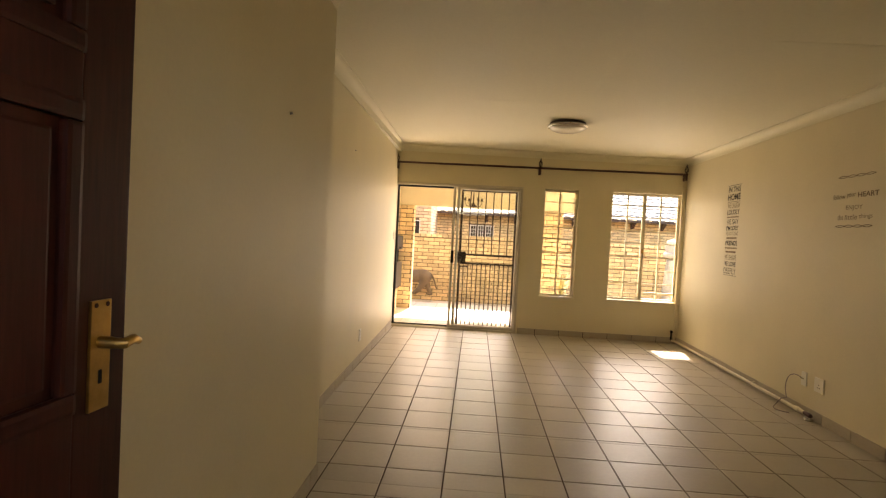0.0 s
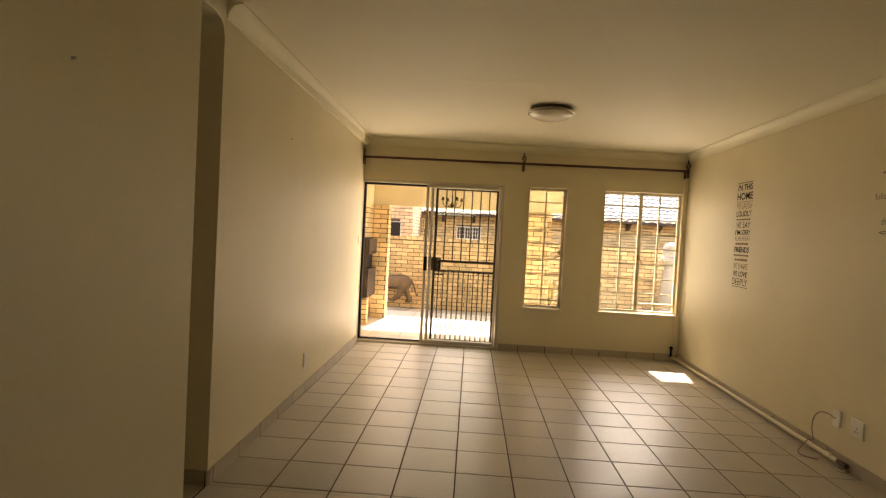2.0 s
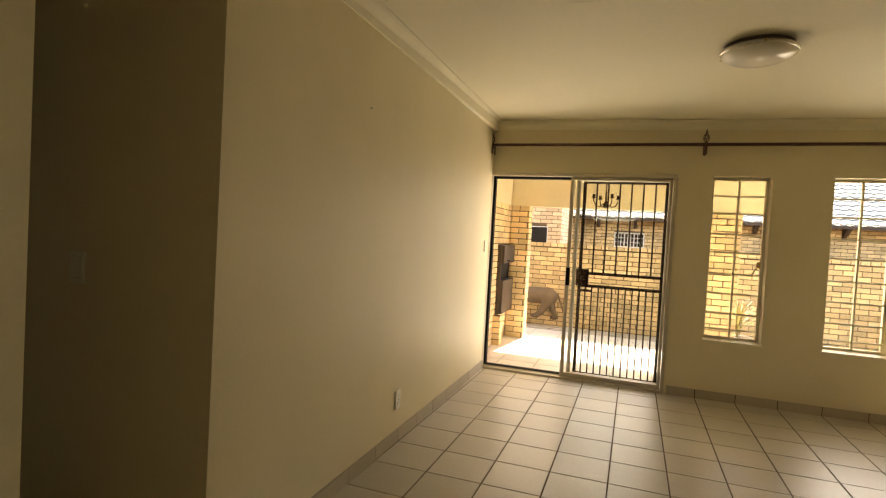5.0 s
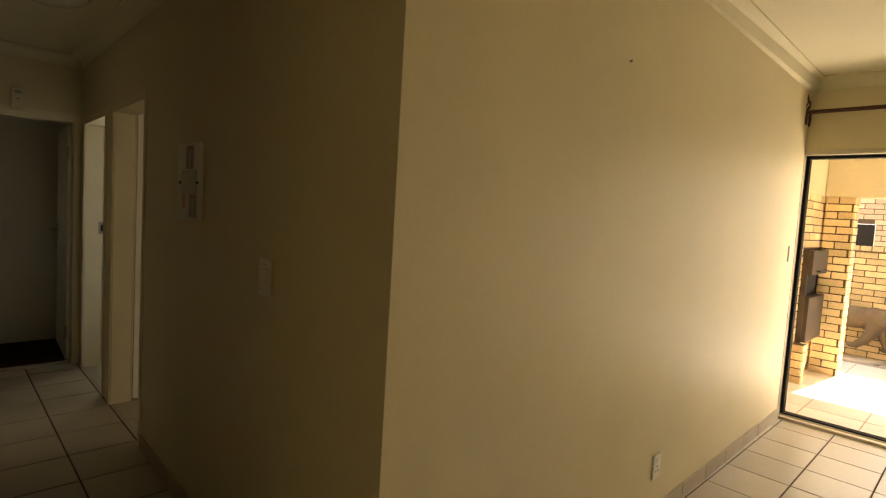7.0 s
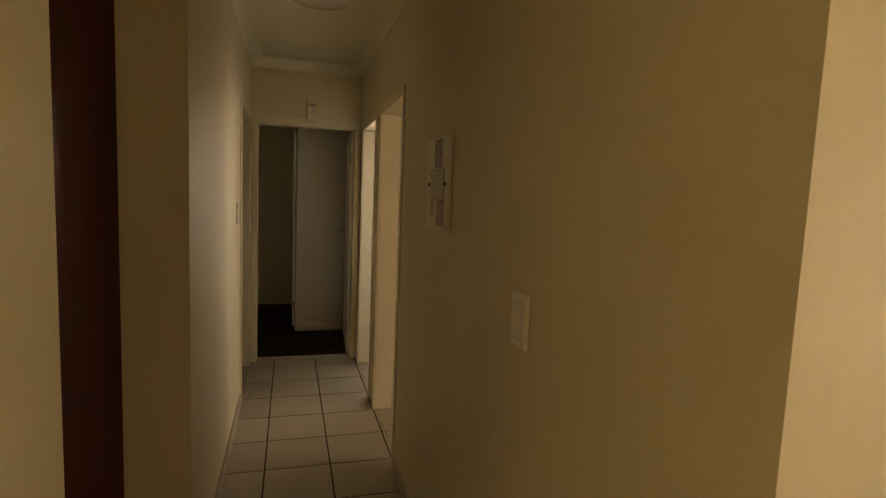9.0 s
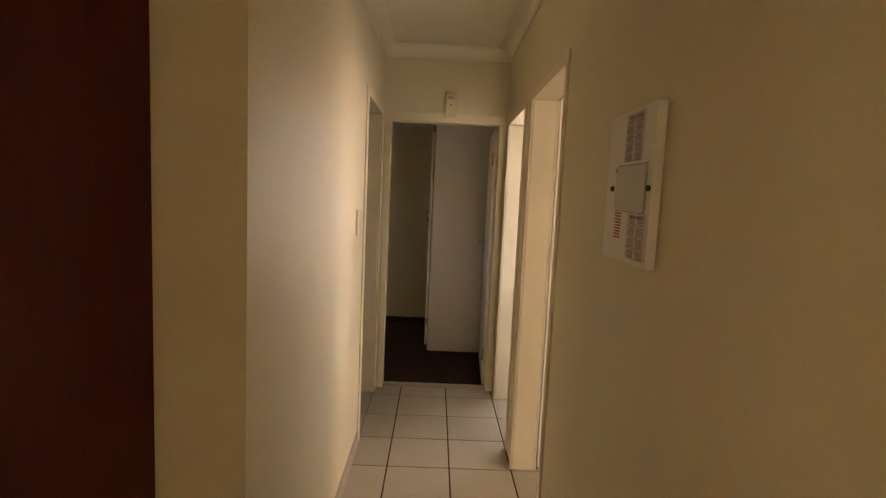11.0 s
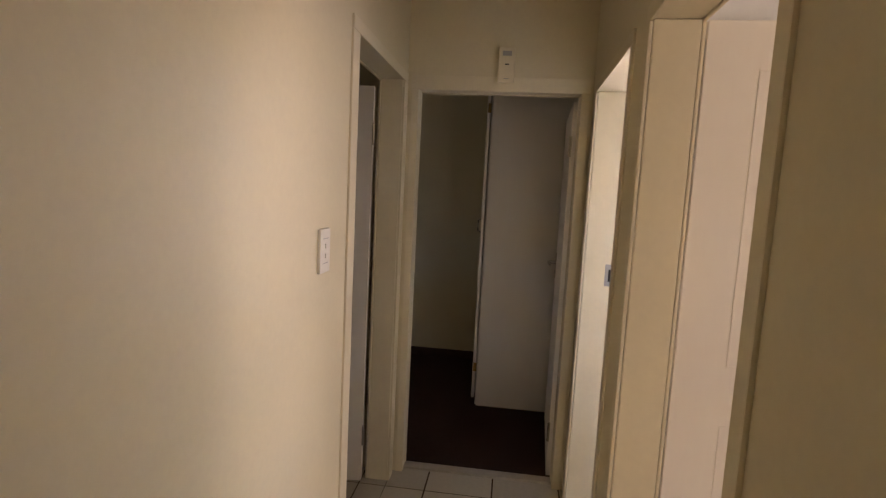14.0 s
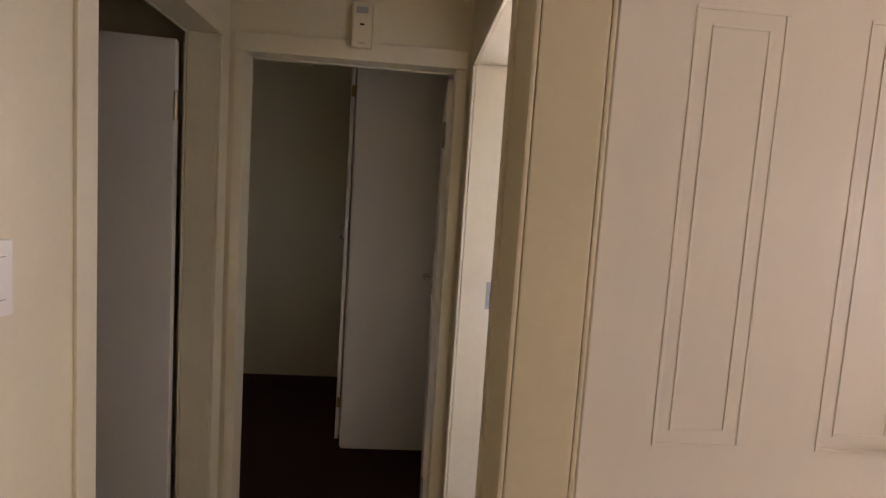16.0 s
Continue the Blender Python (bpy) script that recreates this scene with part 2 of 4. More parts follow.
def solid(name, bm, material, label, category, kind="", smooth=False, group=""):
    ob = new(name, mesh_of(name, bm, material, smooth))
    return tagged(ob, label, category, group, kind)


def wall(name, axis, at, thick, a0, a1, z0, z1, holes, material, label):
    """A wall with real openings: axis 'x' runs along x at y = at; holes are (a0, a1, z0, z1)."""
    bm = bmesh.new()
    cuts = sorted({a0, a1, *[h[0] for h in holes], *[h[1] for h in holes]})
    for u, v in zip(cuts, cuts[1:]):
        spans = sorted((h[2], h[3]) for h in holes if h[0] < (u + v) / 2 < h[1])
        lo = z0
        pieces = []
        for s, e in spans:
            if s > lo:
                pieces.append((lo, s))
            lo = max(lo, e)
        if lo < z1:
            pieces.append((lo, z1))
        for s, e in pieces:
            if axis == 'x':
                bm_box(bm, u, v, min(at, at + thick), max(at, at + thick), s, e)
            else:
                bm_box(bm, min(at, at + thick), max(at, at + thick), u, v, s, e)
    bmesh.ops.remove_doubles(bm, verts=bm.verts, dist=1e-5)
    inner = [f for f in bm.faces if any(f is not g and (f.calc_center_median() - g.calc_center_median()).length < 1e-4 and abs(f.normal.dot(g.normal)) > 0.99
                                        for e in f.edges for g in e.link_faces)]
    if inner:
        bmesh.ops.delete(bm, geom=list(set(inner)), context='FACES_ONLY')
    return solid(name, bm, material, label, "wall", "structure")


# ---- the house: walls, ceiling, floor ----
H, HC = 2.582, 2.485           # ceiling heights: living room, corridor and side rooms
XL, XR, YE, YF = -1.41, 2.475, 7.77, 0.45  # living room: west, east, end and front wall faces
YN, YS, XE = 3.868, 3.027, -5.58           # corridor: north, south and end wall faces
NT = 0.125                                 # thickness of the corridor's north wall
XN, YB, XC = -1.100, 2.945, -2.84          # entry wall face, recess wall face, corridor corner by the cupboard
RW, CF = -2.055, 2.83                      # end of the recess wall, front of the cupboard
K = 1.033                                  # true size of the end wall's openings and the garden beyond
SD = (-1.485, 0.318, -0.02, 2.062)         # sliding door opening
W1 = (0.618, 1.092, 0.548, 2.052)          # narrow window
W2 = (1.556, 2.512, 0.554, 2.052)          # wide window
D1 = (-4.465, -3.660, -0.01, 1.985)        # side doors of the corridor
D3 = (-5.460, -4.660, -0.01, 1.982)
D2 = (-5.500, -4.700, -0.01, 2.020)
DE = (3.054, 3.885, -0.01, 1.998)          # door at the corridor's end
BW = (-3.20, -1.90, 0.85, 1.95)            # side bedroom window
FD = (-1.03, -0.03, -0.01, 2.06)           # front door opening

TILT = pose(XL, 0, H) @ pose(0, 0, 0, 0, 0.8, 0) @ pose(-XL, 0, -H)     # the living room ceiling falls a little to the east
SKEW = pose(XL, YN, 0) @ pose(0, 0, 0, 0, 0, 0.7) @ pose(-XL, -YN, 0)   # the house walls are slightly out of square
ESKEW = pose(XR, YN, 0) @ pose(0, 0, 0, 0, 0, -1.0) @ pose(-XR, -YN, 0)
NSKEW = pose(-2.8, YN, 0) @ pose(0, 0, 0, 0, 0, -0.9) @ pose(2.8, -YN, 0)
END = pose(0.0356, YE, 0) @ Matrix.Scale(K, 4) @ pose(0, -YE, 0)


def turned(ob, m):
    """Set a whole thing out of square, or to size, with the wall that it belongs to."""
    ob.matrix_basis = m @ ob.matrix_basis
    return ob


wall("wall_end", 'x', YE, 0.22, -5.0, 2.75, -0.02, H, [SD, W1, W2, BW], WALL, "cream painted end wall with sliding door and windows")
wall("wall_west", 'y', XL, -0.11, YN - 0.0215, YE, -0.02, HC, [], WALL, "cream painted wall of the living room").matrix_basis = SKEW
wall("wall_east", 'y', XR, 0.11, YF, YE, -0.02, H, [], WALL, "cream painted wall with vinyl lettering").matrix_basis = ESKEW
wall("wall_front", 'x', YF, -0.22, XN - 0.12, 2.72, -0.02, H, [FD], WALL, "cream painted wall round the front door")
wall("wall_entry", 'y', XN, -0.11, YF, YB + 0.08, -0.02, H, [], WALL, "cream painted wall beside the front door")
wall("wall_recess", 'x', YB, -0.10, RW, XN - 0.11, -0.02, HC, [], WALL, "cream painted wall beside the cupboard")
wall("wall_corridor_north", 'x', YN, NT, XE - 0.1, XL - 0.10, -0.02, HC, [D1, D3], WALL, "cream painted corridor wall with two doorways").matrix_basis = NSKEW
wall("wall_corridor_south", 'x', YS, -0.11, XE, XC, -0.02, HC, [D2], WALL, "cream painted corridor wall with a doorway")
solid("wall_recess_return", box(XC - 0.60, XC, CF - 0.02, YS - 0.1102, -0.02, HC), WALL, "cream painted wall corner by the cupboard", "wall", "structure")
wall("wall_corridor_end", 'y', XE, -0.10, 0.60, YN + 0.06, -0.02, HC, [DE], WALL, "cream painted wall at the corridor's end")
wall("wall_bedroom_far", 'y', -7.55, -0.11, 0.60, 4.08, -0.02, HC, [], WALL, "plain cream bedroom wall")
wall("wall_bedroom_north", 'x', 4.08, 0.05, -7.66, XE - 0.101, -0.02, HC, [], WALL, "plain cream bedroom wall")
# the window here is added, out of view, to let light in
wall("wall_bedroom_south", 'x', 0.60, -0.20, -7.66, -2.78, -0.02, HC, [(-6.45, -6.15, 1.25, 1.75)], WALL, "plain cream wall with an unseen, added window")
wall("wall_side_room_east", 'y', XC, 0.11, 0.60, 2.40, -0.02, HC, [], WALL, "plain cream side room wall")
wall("wall_bath_east", 'y', -4.63, 0.06, YN + NT + 0.05, YE, -0.02, HC, [], BATHT, "white bathroom partition")
wall("wall_bath_west", 'y', -5.70, -0.11, YN + NT + 0.05, 6.70, -0.02, HC, [(4.07, 5.25, 0.885, 1.98)], BATHT, "white bathroom wall with a window")
wall("wall_bath_north", 'x', 6.70, 0.11, -5.81, -4.63, -0.02, HC, [], BATHT, "white bathroom wall")

solid("ceiling", bm_box(box(XL, 2.75, 0.15, 7.99, H, H + 0.12), XL - 0.11, XL, YN + 0.02, 7.99, H, H + 0.12), CEIL, "off-white painted ceiling with cove cornices", "ceiling", "structure").matrix_basis = TILT
solid("ceiling_corridor", box(-9.0, XL - 0.001, 0.15, 7.99, HC, HC + 0.12), CEIL, "off-white painted corridor ceiling", "ceiling", "structure")
# shallow joints of the ceiling boards
jb = bmesh.new()
bm_box(jb, -0.40, 0.38, 5.050, 5.055, H - 0.0015, H + 0.001)
bm_box(jb, 1.30, 2.2, 3.395, 3.399, H - 0.0015, H + 0.001)
bm_box(jb, 0.60, 0.604, 2.0, 4.8, H - 0.0012, H + 0.001)
solid("ceiling_joint", jb, CEIL, "hairline joint between ceiling boards", "trim", "structure").matrix_basis = TILT


def cornice(name, axis, at, side, a0, a1, parent_label, top=H):
    """Cove cornice along one wall; side is the direction into the room."""
    bm = bmesh.new()
    prof = [(0.0, -0.085), (0.006, -0.085), (0.006, -0.075)]
    prof += [(0.006 + 0.066 * (1 - math.cos(a)), -0.075 + 0.066 * math.sin(a)) for a in [i * math.pi / 16 for i in range(1, 9)]]
    prof += [(0.085, -0.009), (0.085, 0.0), (0.0, 0.0)]
    ends = []
    for a in (a0, a1):
        ends.append([bm.verts.new(((a, at + side * d, top + z) if axis == 'x' else (at + side * d, a, top + z))) for d, z in prof])
    n = len(prof)
    for i in range(n):
        bm.faces.new((ends[0][i], ends[0][(i + 1) % n], ends[1][(i + 1) % n], ends[1][i]))
    bm.faces.new(ends[0])
    bm.faces.new(ends[1][::-1])
    return solid(name, bm, CEIL, parent_label, "cornice", "structure", smooth=True)


CL = "off-white cove cornice along the ceiling"
cornice("trim_cornice_end", 'x', YE, -1, XL - 0.06, XR + 0.08, CL).matrix_basis = TILT
cornice("trim_cornice_west", 'y', XL, 1, YN, YE - 0.002, CL).matrix_basis = TILT @ SKEW
cornice("trim_cornice_east", 'y', XR, -1, YF, YE - 0.002, CL).matrix_basis = TILT @ ESKEW
cornice("trim_cornice_entry", 'y', XN, 1, YF, YB + 0.08, CL).matrix_basis = TILT
cornice("trim_cornice_north", 'x', YN, -1, XE, XL - 0.001, CL, HC).matrix_basis = NSKEW
cornice("trim_cornice_south", 'x', YS, 1, XE, XC, CL, HC)
cornice("trim_cornice_corridor_end", 'y', XE, 1, YS + 0.002, YN + 0.04, CL, HC)

# ---- floor: grout bed with single tiles ----
S, GX, GY = 0.334, -1.085, 4.56
floor = solid("floor", box(-5.70, 2.75, 0.20, 7.99, -0.10, -0.003), GROUT, "glazed beige ceramic tiles with dark grout", "floor", "structure")
carpet = solid("floor_bedroom", box(-7.60, XE - 0.06, 0.5, 4.1, -0.10, 0.006), CARPET, "dark brown bedroom carpet", "carpet", "structure")
solid("floor_threshold", box(XE - 0.09, XE - 0.03, DE[0] + 0.02, DE[1] - 0.02, -0.01, 0.012, 0.004), TILE, "narrow tiled door threshold", "threshold", "structure")


def tile_verts(x0, x1, y0, y1, zt, h=0.006, c=0.0016):
    return [(x0, y0, zt - h), (x1, y0, zt - h), (x1, y1, zt - h), (x0, y1, zt - h),
            (x0, y0, zt - c), (x1, y0, zt - c), (x1, y1, zt - c), (x0, y1, zt - c),
            (x0 + c, y0 + c, zt), (x1 - c, y0 + c, zt), (x1 - c, y1 - c, zt), (x0 + c, y1 - c, zt)]


TILE_FACES = [(0, 1, 5, 4), (1, 2, 6, 5), (2, 3, 7, 6), (3, 0, 4, 7), (4, 5, 9, 8), (5, 6, 10, 9), (6, 7, 11, 10), (7, 4, 8, 11), (8, 9, 10, 11)]
BOX_FACES = [(0, 3, 2, 1), (4, 5, 6, 7), (0, 1, 5, 4), (1, 2, 6, 5), (2, 3, 7, 6), (3, 0, 4, 7)]


def raw_mesh(name, verts, faces, material):
    me = bpy.data.meshes.new(name)
    me.from_pydata(verts, [], faces)
    me.materials.append(material)
    me.update()
    return me


def tile_field(rects, parent, pitch, gx, gy, joint, zt, material, singles, name="tile"):
    """Tiles of one grid, cut to the rectangles; single objects, or joined where singles is False."""
    full = raw_mesh(name, tile_verts(-(pitch - joint) / 2, (pitch - joint) / 2, -(pitch - joint) / 2, (pitch - joint) / 2, 0), TILE_FACES, material)
    verts, faces = [], []
    for rx0, rx1, ry0, ry1 in rects:
        for i in range(math.floor((rx0 - gx) / pitch), math.ceil((rx1 - gx) / pitch)):
            for j in range(math.floor((ry0 - gy) / pitch), math.ceil((ry1 - gy) / pitch)):
                x0, x1 = max(rx0, gx + i * pitch + joint / 2), min(rx1, gx + (i + 1) * pitch - joint / 2)
                y0, y1 = max(ry0, gy + j * pitch + joint / 2), min(ry1, gy + (j + 1) * pitch - joint / 2)
                if x1 - x0 < 0.01 or y1 - y0 < 0.01:
                    continue
                if not singles:
                    k = len(verts)
                    verts += tile_verts(x0, x1, y0, y1, zt)
                    faces += [tuple(k + q for q in f) for f in TILE_FACES]
                    continue
                cx, cy = (x0 + x1) / 2, (y0 + y1) / 2
                whole = x1 - x0 > pitch - joint - 0.001 and y1 - y0 > pitch - joint - 0.001
                me = full if whole else raw_mesh(name, tile_verts(x0 - cx, x1 - cx, y0 - cy, y1 - cy, 0), TILE_FACES, material)
                ob = new(name, me)
                ob.parent = parent
                ob.location = (cx, cy, zt + random.uniform(-0.0003, 0.0003))
                ob.rotation_euler = (random.uniform(-0.0012, 0.0012), random.uniform(-0.0012, 0.0012), 0)
    if not singles:
        ob = new(name + "_field", raw_mesh(name + "_field", verts, faces, material))
        ob.parent = parent
        tagged(ob, kind="stuff")


# side rooms and the ground under the door leaves
tile_field([(-4.57, -1.58, YN + 0.046, YE), (-5.69, -4.57, YN + 0.046, 6.70), (XE, XC, 0.60, YS - 0.003)], floor, S, GX, GY, 0.006, 0.0, TILE, False)

# ---- doors ----


def door_frame(name, axis, a0, a1, top, w0, w1, label, lips=(0.04, 0.04, 0.04)):
    """Pressed steel frame lining an opening: axis 'x' for openings in walls along x; w0..w1 is the wall's depth."""
    t = thing(name, label, "door frame", kind="structure")
    f, out = 0.028, 0.008
    la, lb, lt = lips

    def seg(u0, u1, z0, z1, d0, d1, nm):
        part(nm, box(u0, u1, d0, d1, z0, z1, 0.004) if axis == 'x' else box(d0, d1, u0, u1, z0, z1, 0.004), TRIM, t)

    for u0, u1 in ((a0, a0 + f), (a1 - f, a1)):
        seg(u0, u1, 0.0, top - f - 0.001, w0 + 0.003, w1 - 0.003, "jamb")
    seg(a0, a1, top - f, top, w0 + 0.003, w1 - 0.003, "head")
    for d0, d1 in ((w0 - out, w0 + 0.002), (w1 - 0.002, w1 + out)):
        seg(a0 - la, a0 + f, 0.0, top - f - 0.006, d0, d1, "architrave")
        seg(a1 - f, a1 + lb, 0.0, top - f - 0.006, d0, d1, "architrave")
        seg(a0 - la, a1 + lb, top - f - 0.005, top + lt, d0, d1, "architrave")
    return t


def bead_rect(bm, x0, x1, z0, z1, y, w=0.007, h=0.004, round=0.0012):
    """A raised bead round a rectangle on a leaf's face."""
    for a, b, c, d in ((x0, x1, z0, z0 + w), (x0, x1, z1 - w, z1), (x0, x0 + w, z0 + w, z1 - w), (x1 - w, x1, z0 + w, z1 - w)):
        bm_box(bm, a, b, min(y, y + h), max(y, y + h), c, d, round)


def hinge(parent, m, z):
    h = part("hinge", tube([(0, 0, z - 0.05), (0, 0, z + 0.05)], 0.007, 8), CHROME, parent, m=m, smooth=True)
    return h


def lever(parent, m, x, z, side, material, plate=(0.042, 0.16), direction=-1):
    """Lever handle on a back plate, on the face at y = side."""
    s = 1 if side > 0 else -1
    pl = part("handle_plate", box(x - plate[0] / 2, x + plate[0] / 2, min(side, side + s * 0.006), max(side, side + s * 0.006), z - plate[1] * 0.62, z + plate[1] * 0.38, 0.002), material, parent, m=m)
    y1 = side + s * 0.048
    part("handle_lever", tube([(x, side, z), (x, y1 - s * 0.008, z), (x + direction * 0.008, y1, z), (x + direction * 0.06, y1, z + 0.004), (x + direction * 0.115, y1 - s * 0.006, z - 0.004)],
                              0.0095, 10, [1.2, 1.0, 1.0, 0.9, 0.7]), material, parent, m=m, smooth=True)
    part("keyhole", box(x - 0.004, x + 0.004, min(side, side + s * 0.0075), max(side, side + s * 0.0075), z - 0.072, z - 0.048, 0.002), BLACK, parent, m=m)
    return pl


def leaf_white(name, m, width, height, label, handle=True, panels=True):
    """A white moulded door leaf: local x from the hinge, local y through the leaf."""
    t = thing(name, label, "door")
    part("leaf", box(0, width, -0.02, 0.02, 0.008, height, 0.003), DOORW, t, m=m)
    if panels:
        for z0, z1 in ((0.19, 0.88), (1.045, height - 0.12)):
            for x0, x1 in ((0.135, 0.305), (0.455, 0.625)):
                for y in (0.02, -0.0214):
                    bm = bmesh.new()
                    bead_rect(bm, x0, x1, z0, z1, y, 0.007, 0.0014)
                    bead_rect(bm, x0 + 0.031, x1 - 0.031, z0 + 0.031, z1 - 0.031, y, 0.005, 0.0014)
                    part("panel_moulding", bm, DOORW, t, m=m)
    for z in (0.25, height - 0.22):
        hinge(t, m @ pose(-0.004, 0.022, 0), z)
    if handle:
        lever(t, m, width - 0.06, 1.06, 0.02, CHROME)
        lever(t, m, width - 0.06, 1.06, -0.02, CHROME)
    return t


turned(door_frame("door_frame_bedroom", 'x', D1[0], D1[1], D1[3], YN, YN + NT, "cream painted steel frame of a bedroom doorway", (0.012, 0.014, 0.012)), NSKEW)
turned(door_frame("door_frame_bathroom", 'x', D3[0], D3[1], D3[3], YN, YN + NT, "cream painted steel frame of the bathroom doorway", (0.03, 0.012, 0.012)), NSKEW)
door_frame("door_frame_side_room", 'x', D2[0], D2[1], D2[3], YS - 0.11, YS, "cream painted steel frame of a side doorway", (0.05, 0.045, 0.012))
door_frame("door_frame_end", 'y', DE[0], DE[1], DE[3], XE - 0.10, XE, "cream painted steel frame at the corridor's end", (0.010, 0.015, 0.036))
tagged(leaf_white("bedroom_door", NSKEW @ pose(D1[0] - 0.012, YN + NT + 0.018, 0, 0, 0, 90), 0.762, 1.96, ""), "open white moulded door with routed panels", "door")
tagged(leaf_white("side_room_door", pose(D2[0] + 0.05, YS - 0.13, 0, 0, 0, -84), 0.74, 1.95, "", panels=False), "open plain white door into a dark room", "door")
tagged(leaf_white("end_bedroom_door", pose(XE - 0.11, DE[1] - 0.030, 0, 0, 0, 177), 0.77, 1.95, "", panels=False), "open plain white door with chrome lever handle", "door")

# lock keep on the bathroom frame
keep = thing("strike_plate", "steel lock keep on a cream door frame", "lock plate")
part("plate", box(-5.4320, -5.4285, 4.005, 4.058, 1.088, 1.188, 0.001), GREYPL, keep)
part("box", box(-5.4284, -5.4245, 4.020, 4.042, 1.110, 1.165, 0.001), BLACK, keep)

# front door, dark wood, open against the entry wall
FM = pose(-1.003, 0.356, 0, 0, 0, 87.4)
fd = thing("front_door", "dark mahogany panelled front door standing open", "door")
FW, FH = 0.813, 2.04
for nm, x0, x1, z0, z1 in (("stile", 0, 0.115, 0.01, FH), ("stile", FW - 0.115, FW, 0.01, FH), ("rail", 0.115, FW - 0.115, 0.01, 0.24), ("rail", 0.115, FW - 0.115, 0.88, 1.03),
                           ("rail", 0.115, FW - 0.115, 1.535, 1.615), ("rail", 0.115, FW - 0.115, 1.93, FH), ("stile", 0.365, 0.448, 1.615, 1.93)):
    part(nm, box(x0, x1, -0.022, 0.022, z0, z1, 0.003), MAHOG, fd, m=FM)
for x0, x1, z0, z1 in ((0.115, FW - 0.115, 0.24, 0.88), (0.115, FW - 0.115, 1.03, 1.535), (0.115, 0.365, 1.615, 1.93), (0.448, FW - 0.115, 1.615, 1.93)):
    p = part("panel", box(x0 - 0.002, x1 + 0.002, -0.009, 0.009, z0 - 0.002, z1 + 0.002), MAHOG, fd, m=FM)
    part("raised_field", box(x0 + 0.05, x1 - 0.05, -0.017, 0.017, z0 + 0.05, z1 - 0.05, 0.006), MAHOG, fd, m=FM)
    for y in (-0.026, 0.006):
        bm = bmesh.new()
        bead_rect(bm, x0 - 0.004, x1 + 0.004, z0 - 0.004, z1 + 0.004, y, 0.036, 0.020, 0.009)
        part("panel_moulding", bm, MAHOG, fd, m=FM)
lever(fd, FM, FW - 0.066, 1.138, -0.022, BRASS, (0.046, 0.190), 0.40)
for dx in (-0.013, 0.013):
    part("screw", tube([(FW - 0.066 + dx, -0.029, 1.202), (FW - 0.066 + dx, -0.0275, 1.202)], 0.0042, 10), MAHOG, fd, m=FM)
part("lock_face", box(FW - 0.001, FW + 0.002, -0.012, 0.012, 1.00, 1.16, 0.001), BRASS, fd, m=FM)

# ---- cupboard in the corridor recess ----
cb = thing("linen_cupboard", "tall cherry veneer cupboard with two doors", "cupboard", (-2.45, 2.60, 0))
part("carcass", box(XC + 0.005, RW - 0.005, 2.30, CF - 0.022, 0.0, HC - 0.002), CHERRY, cb)
for x0, x1, hx in ((XC + 0.008, -2.222, -2.258), (-2.218, RW - 0.008, None)):
    d = part("door", box(x0, x1, CF - 0.020, CF, 0.07, HC - 0.03, 0.0025), CHERRY, cb)
    if hx is None:
        continue
    bm = tube([(hx, CF, 1.357), (hx, CF + 0.012, 1.355), (hx + 0.005, CF + 0.018, 1.345), (hx - 0.006, CF + 0.020, 1.330), (hx + 0.005, CF + 0.020, 1.312), (hx, CF + 0.012, 1.300), (hx, CF, 1.298)], 0.0032, 8)
    part("handle", bm, CHROME, d, "curved chrome bow handle", smooth=True)

# ---- bedroom at the corridor's end ----
wd = thing("wardrobe", "white built-in wardrobe with slightly open door", "wardrobe", (-6.8, 3.7, 0))
part("carcass", box(-7.13, -6.552, 3.396, 4.07, 0.0, 2.25, 0.002), DOORW, wd)
part("side_panel", box(-6.551, -6.527, 3.406, 4.07, 0.0, 2.25, 0.002), DOORW, wd)
wdoor = part("door", box(-7.13, -6.532, 3.370, 3.390, 0.06, 2.23, 0.002), DOORW, wd)
part("handle", tube([(-6.587, 3.370, 1.30), (-6.587, 3.348, 1.29), (-6.587, 3.348, 1.22), (-6.587, 3.370, 1.21)], 0.005, 8), CHROME, wdoor, smooth=True)
for z in (0.28, 2.03):
    part("hinge", box(-6.531, -6.525, 3.374, 3.396, z - 0.03, z + 0.03, 0.001), BRASS, wd)
solid("baseboard_bedroom", box(-7.549, -7.534, 0.61, 4.07, 0.006, 0.075, 0.003), DWOOD, "dark stained wooden skirting board", "skirting", "structure")
# pane of the added, unseen window that lights the end bedroom
solid("window_added_bedroom_pane", box(-6.45, -6.15, 0.50, 0.504, 1.25, 1.75), GLASS, "clear pane of the unseen, added bedroom window", "window", "structure").visible_shadow = False

# ---- end wall: sliding door, security gate, windows ----
sd = thing("sliding_door", "silver aluminium sliding glass door pushed half open", "door", (-0.55, 7.9, 0))
x0, x1, zt = -1.472, 0.274, 1.994
part("jamb", box(x0, x0 + 0.030, YE - 0.012, YE + 0.11, 0, zt - 0.035, 0.003), ALU, sd)
part("jamb", box(x1 - 0.030, x1, YE - 0.012, YE + 0.11, 0, zt - 0.035, 0.003), ALU, sd)
part("head", box(x0, x1, YE - 0.012, YE + 0.11, zt - 0.034, zt, 0.003), ALU, sd)
part("sill_track", box(x0, x1, YE - 0.012, YE + 0.11, -0.005, 0.022, 0.003), ALU, sd)
part("track_rail", box(x0 + 0.03, x1 - 0.03, YE + 0.030, YE + 0.036, 0.022, 0.032), ALU, sd)
part("seal", box(x0 + 0.0305, x0 + 0.052, YE + 0.045, YE + 0.105, 0.022, zt - 0.0345), BLACK, sd)
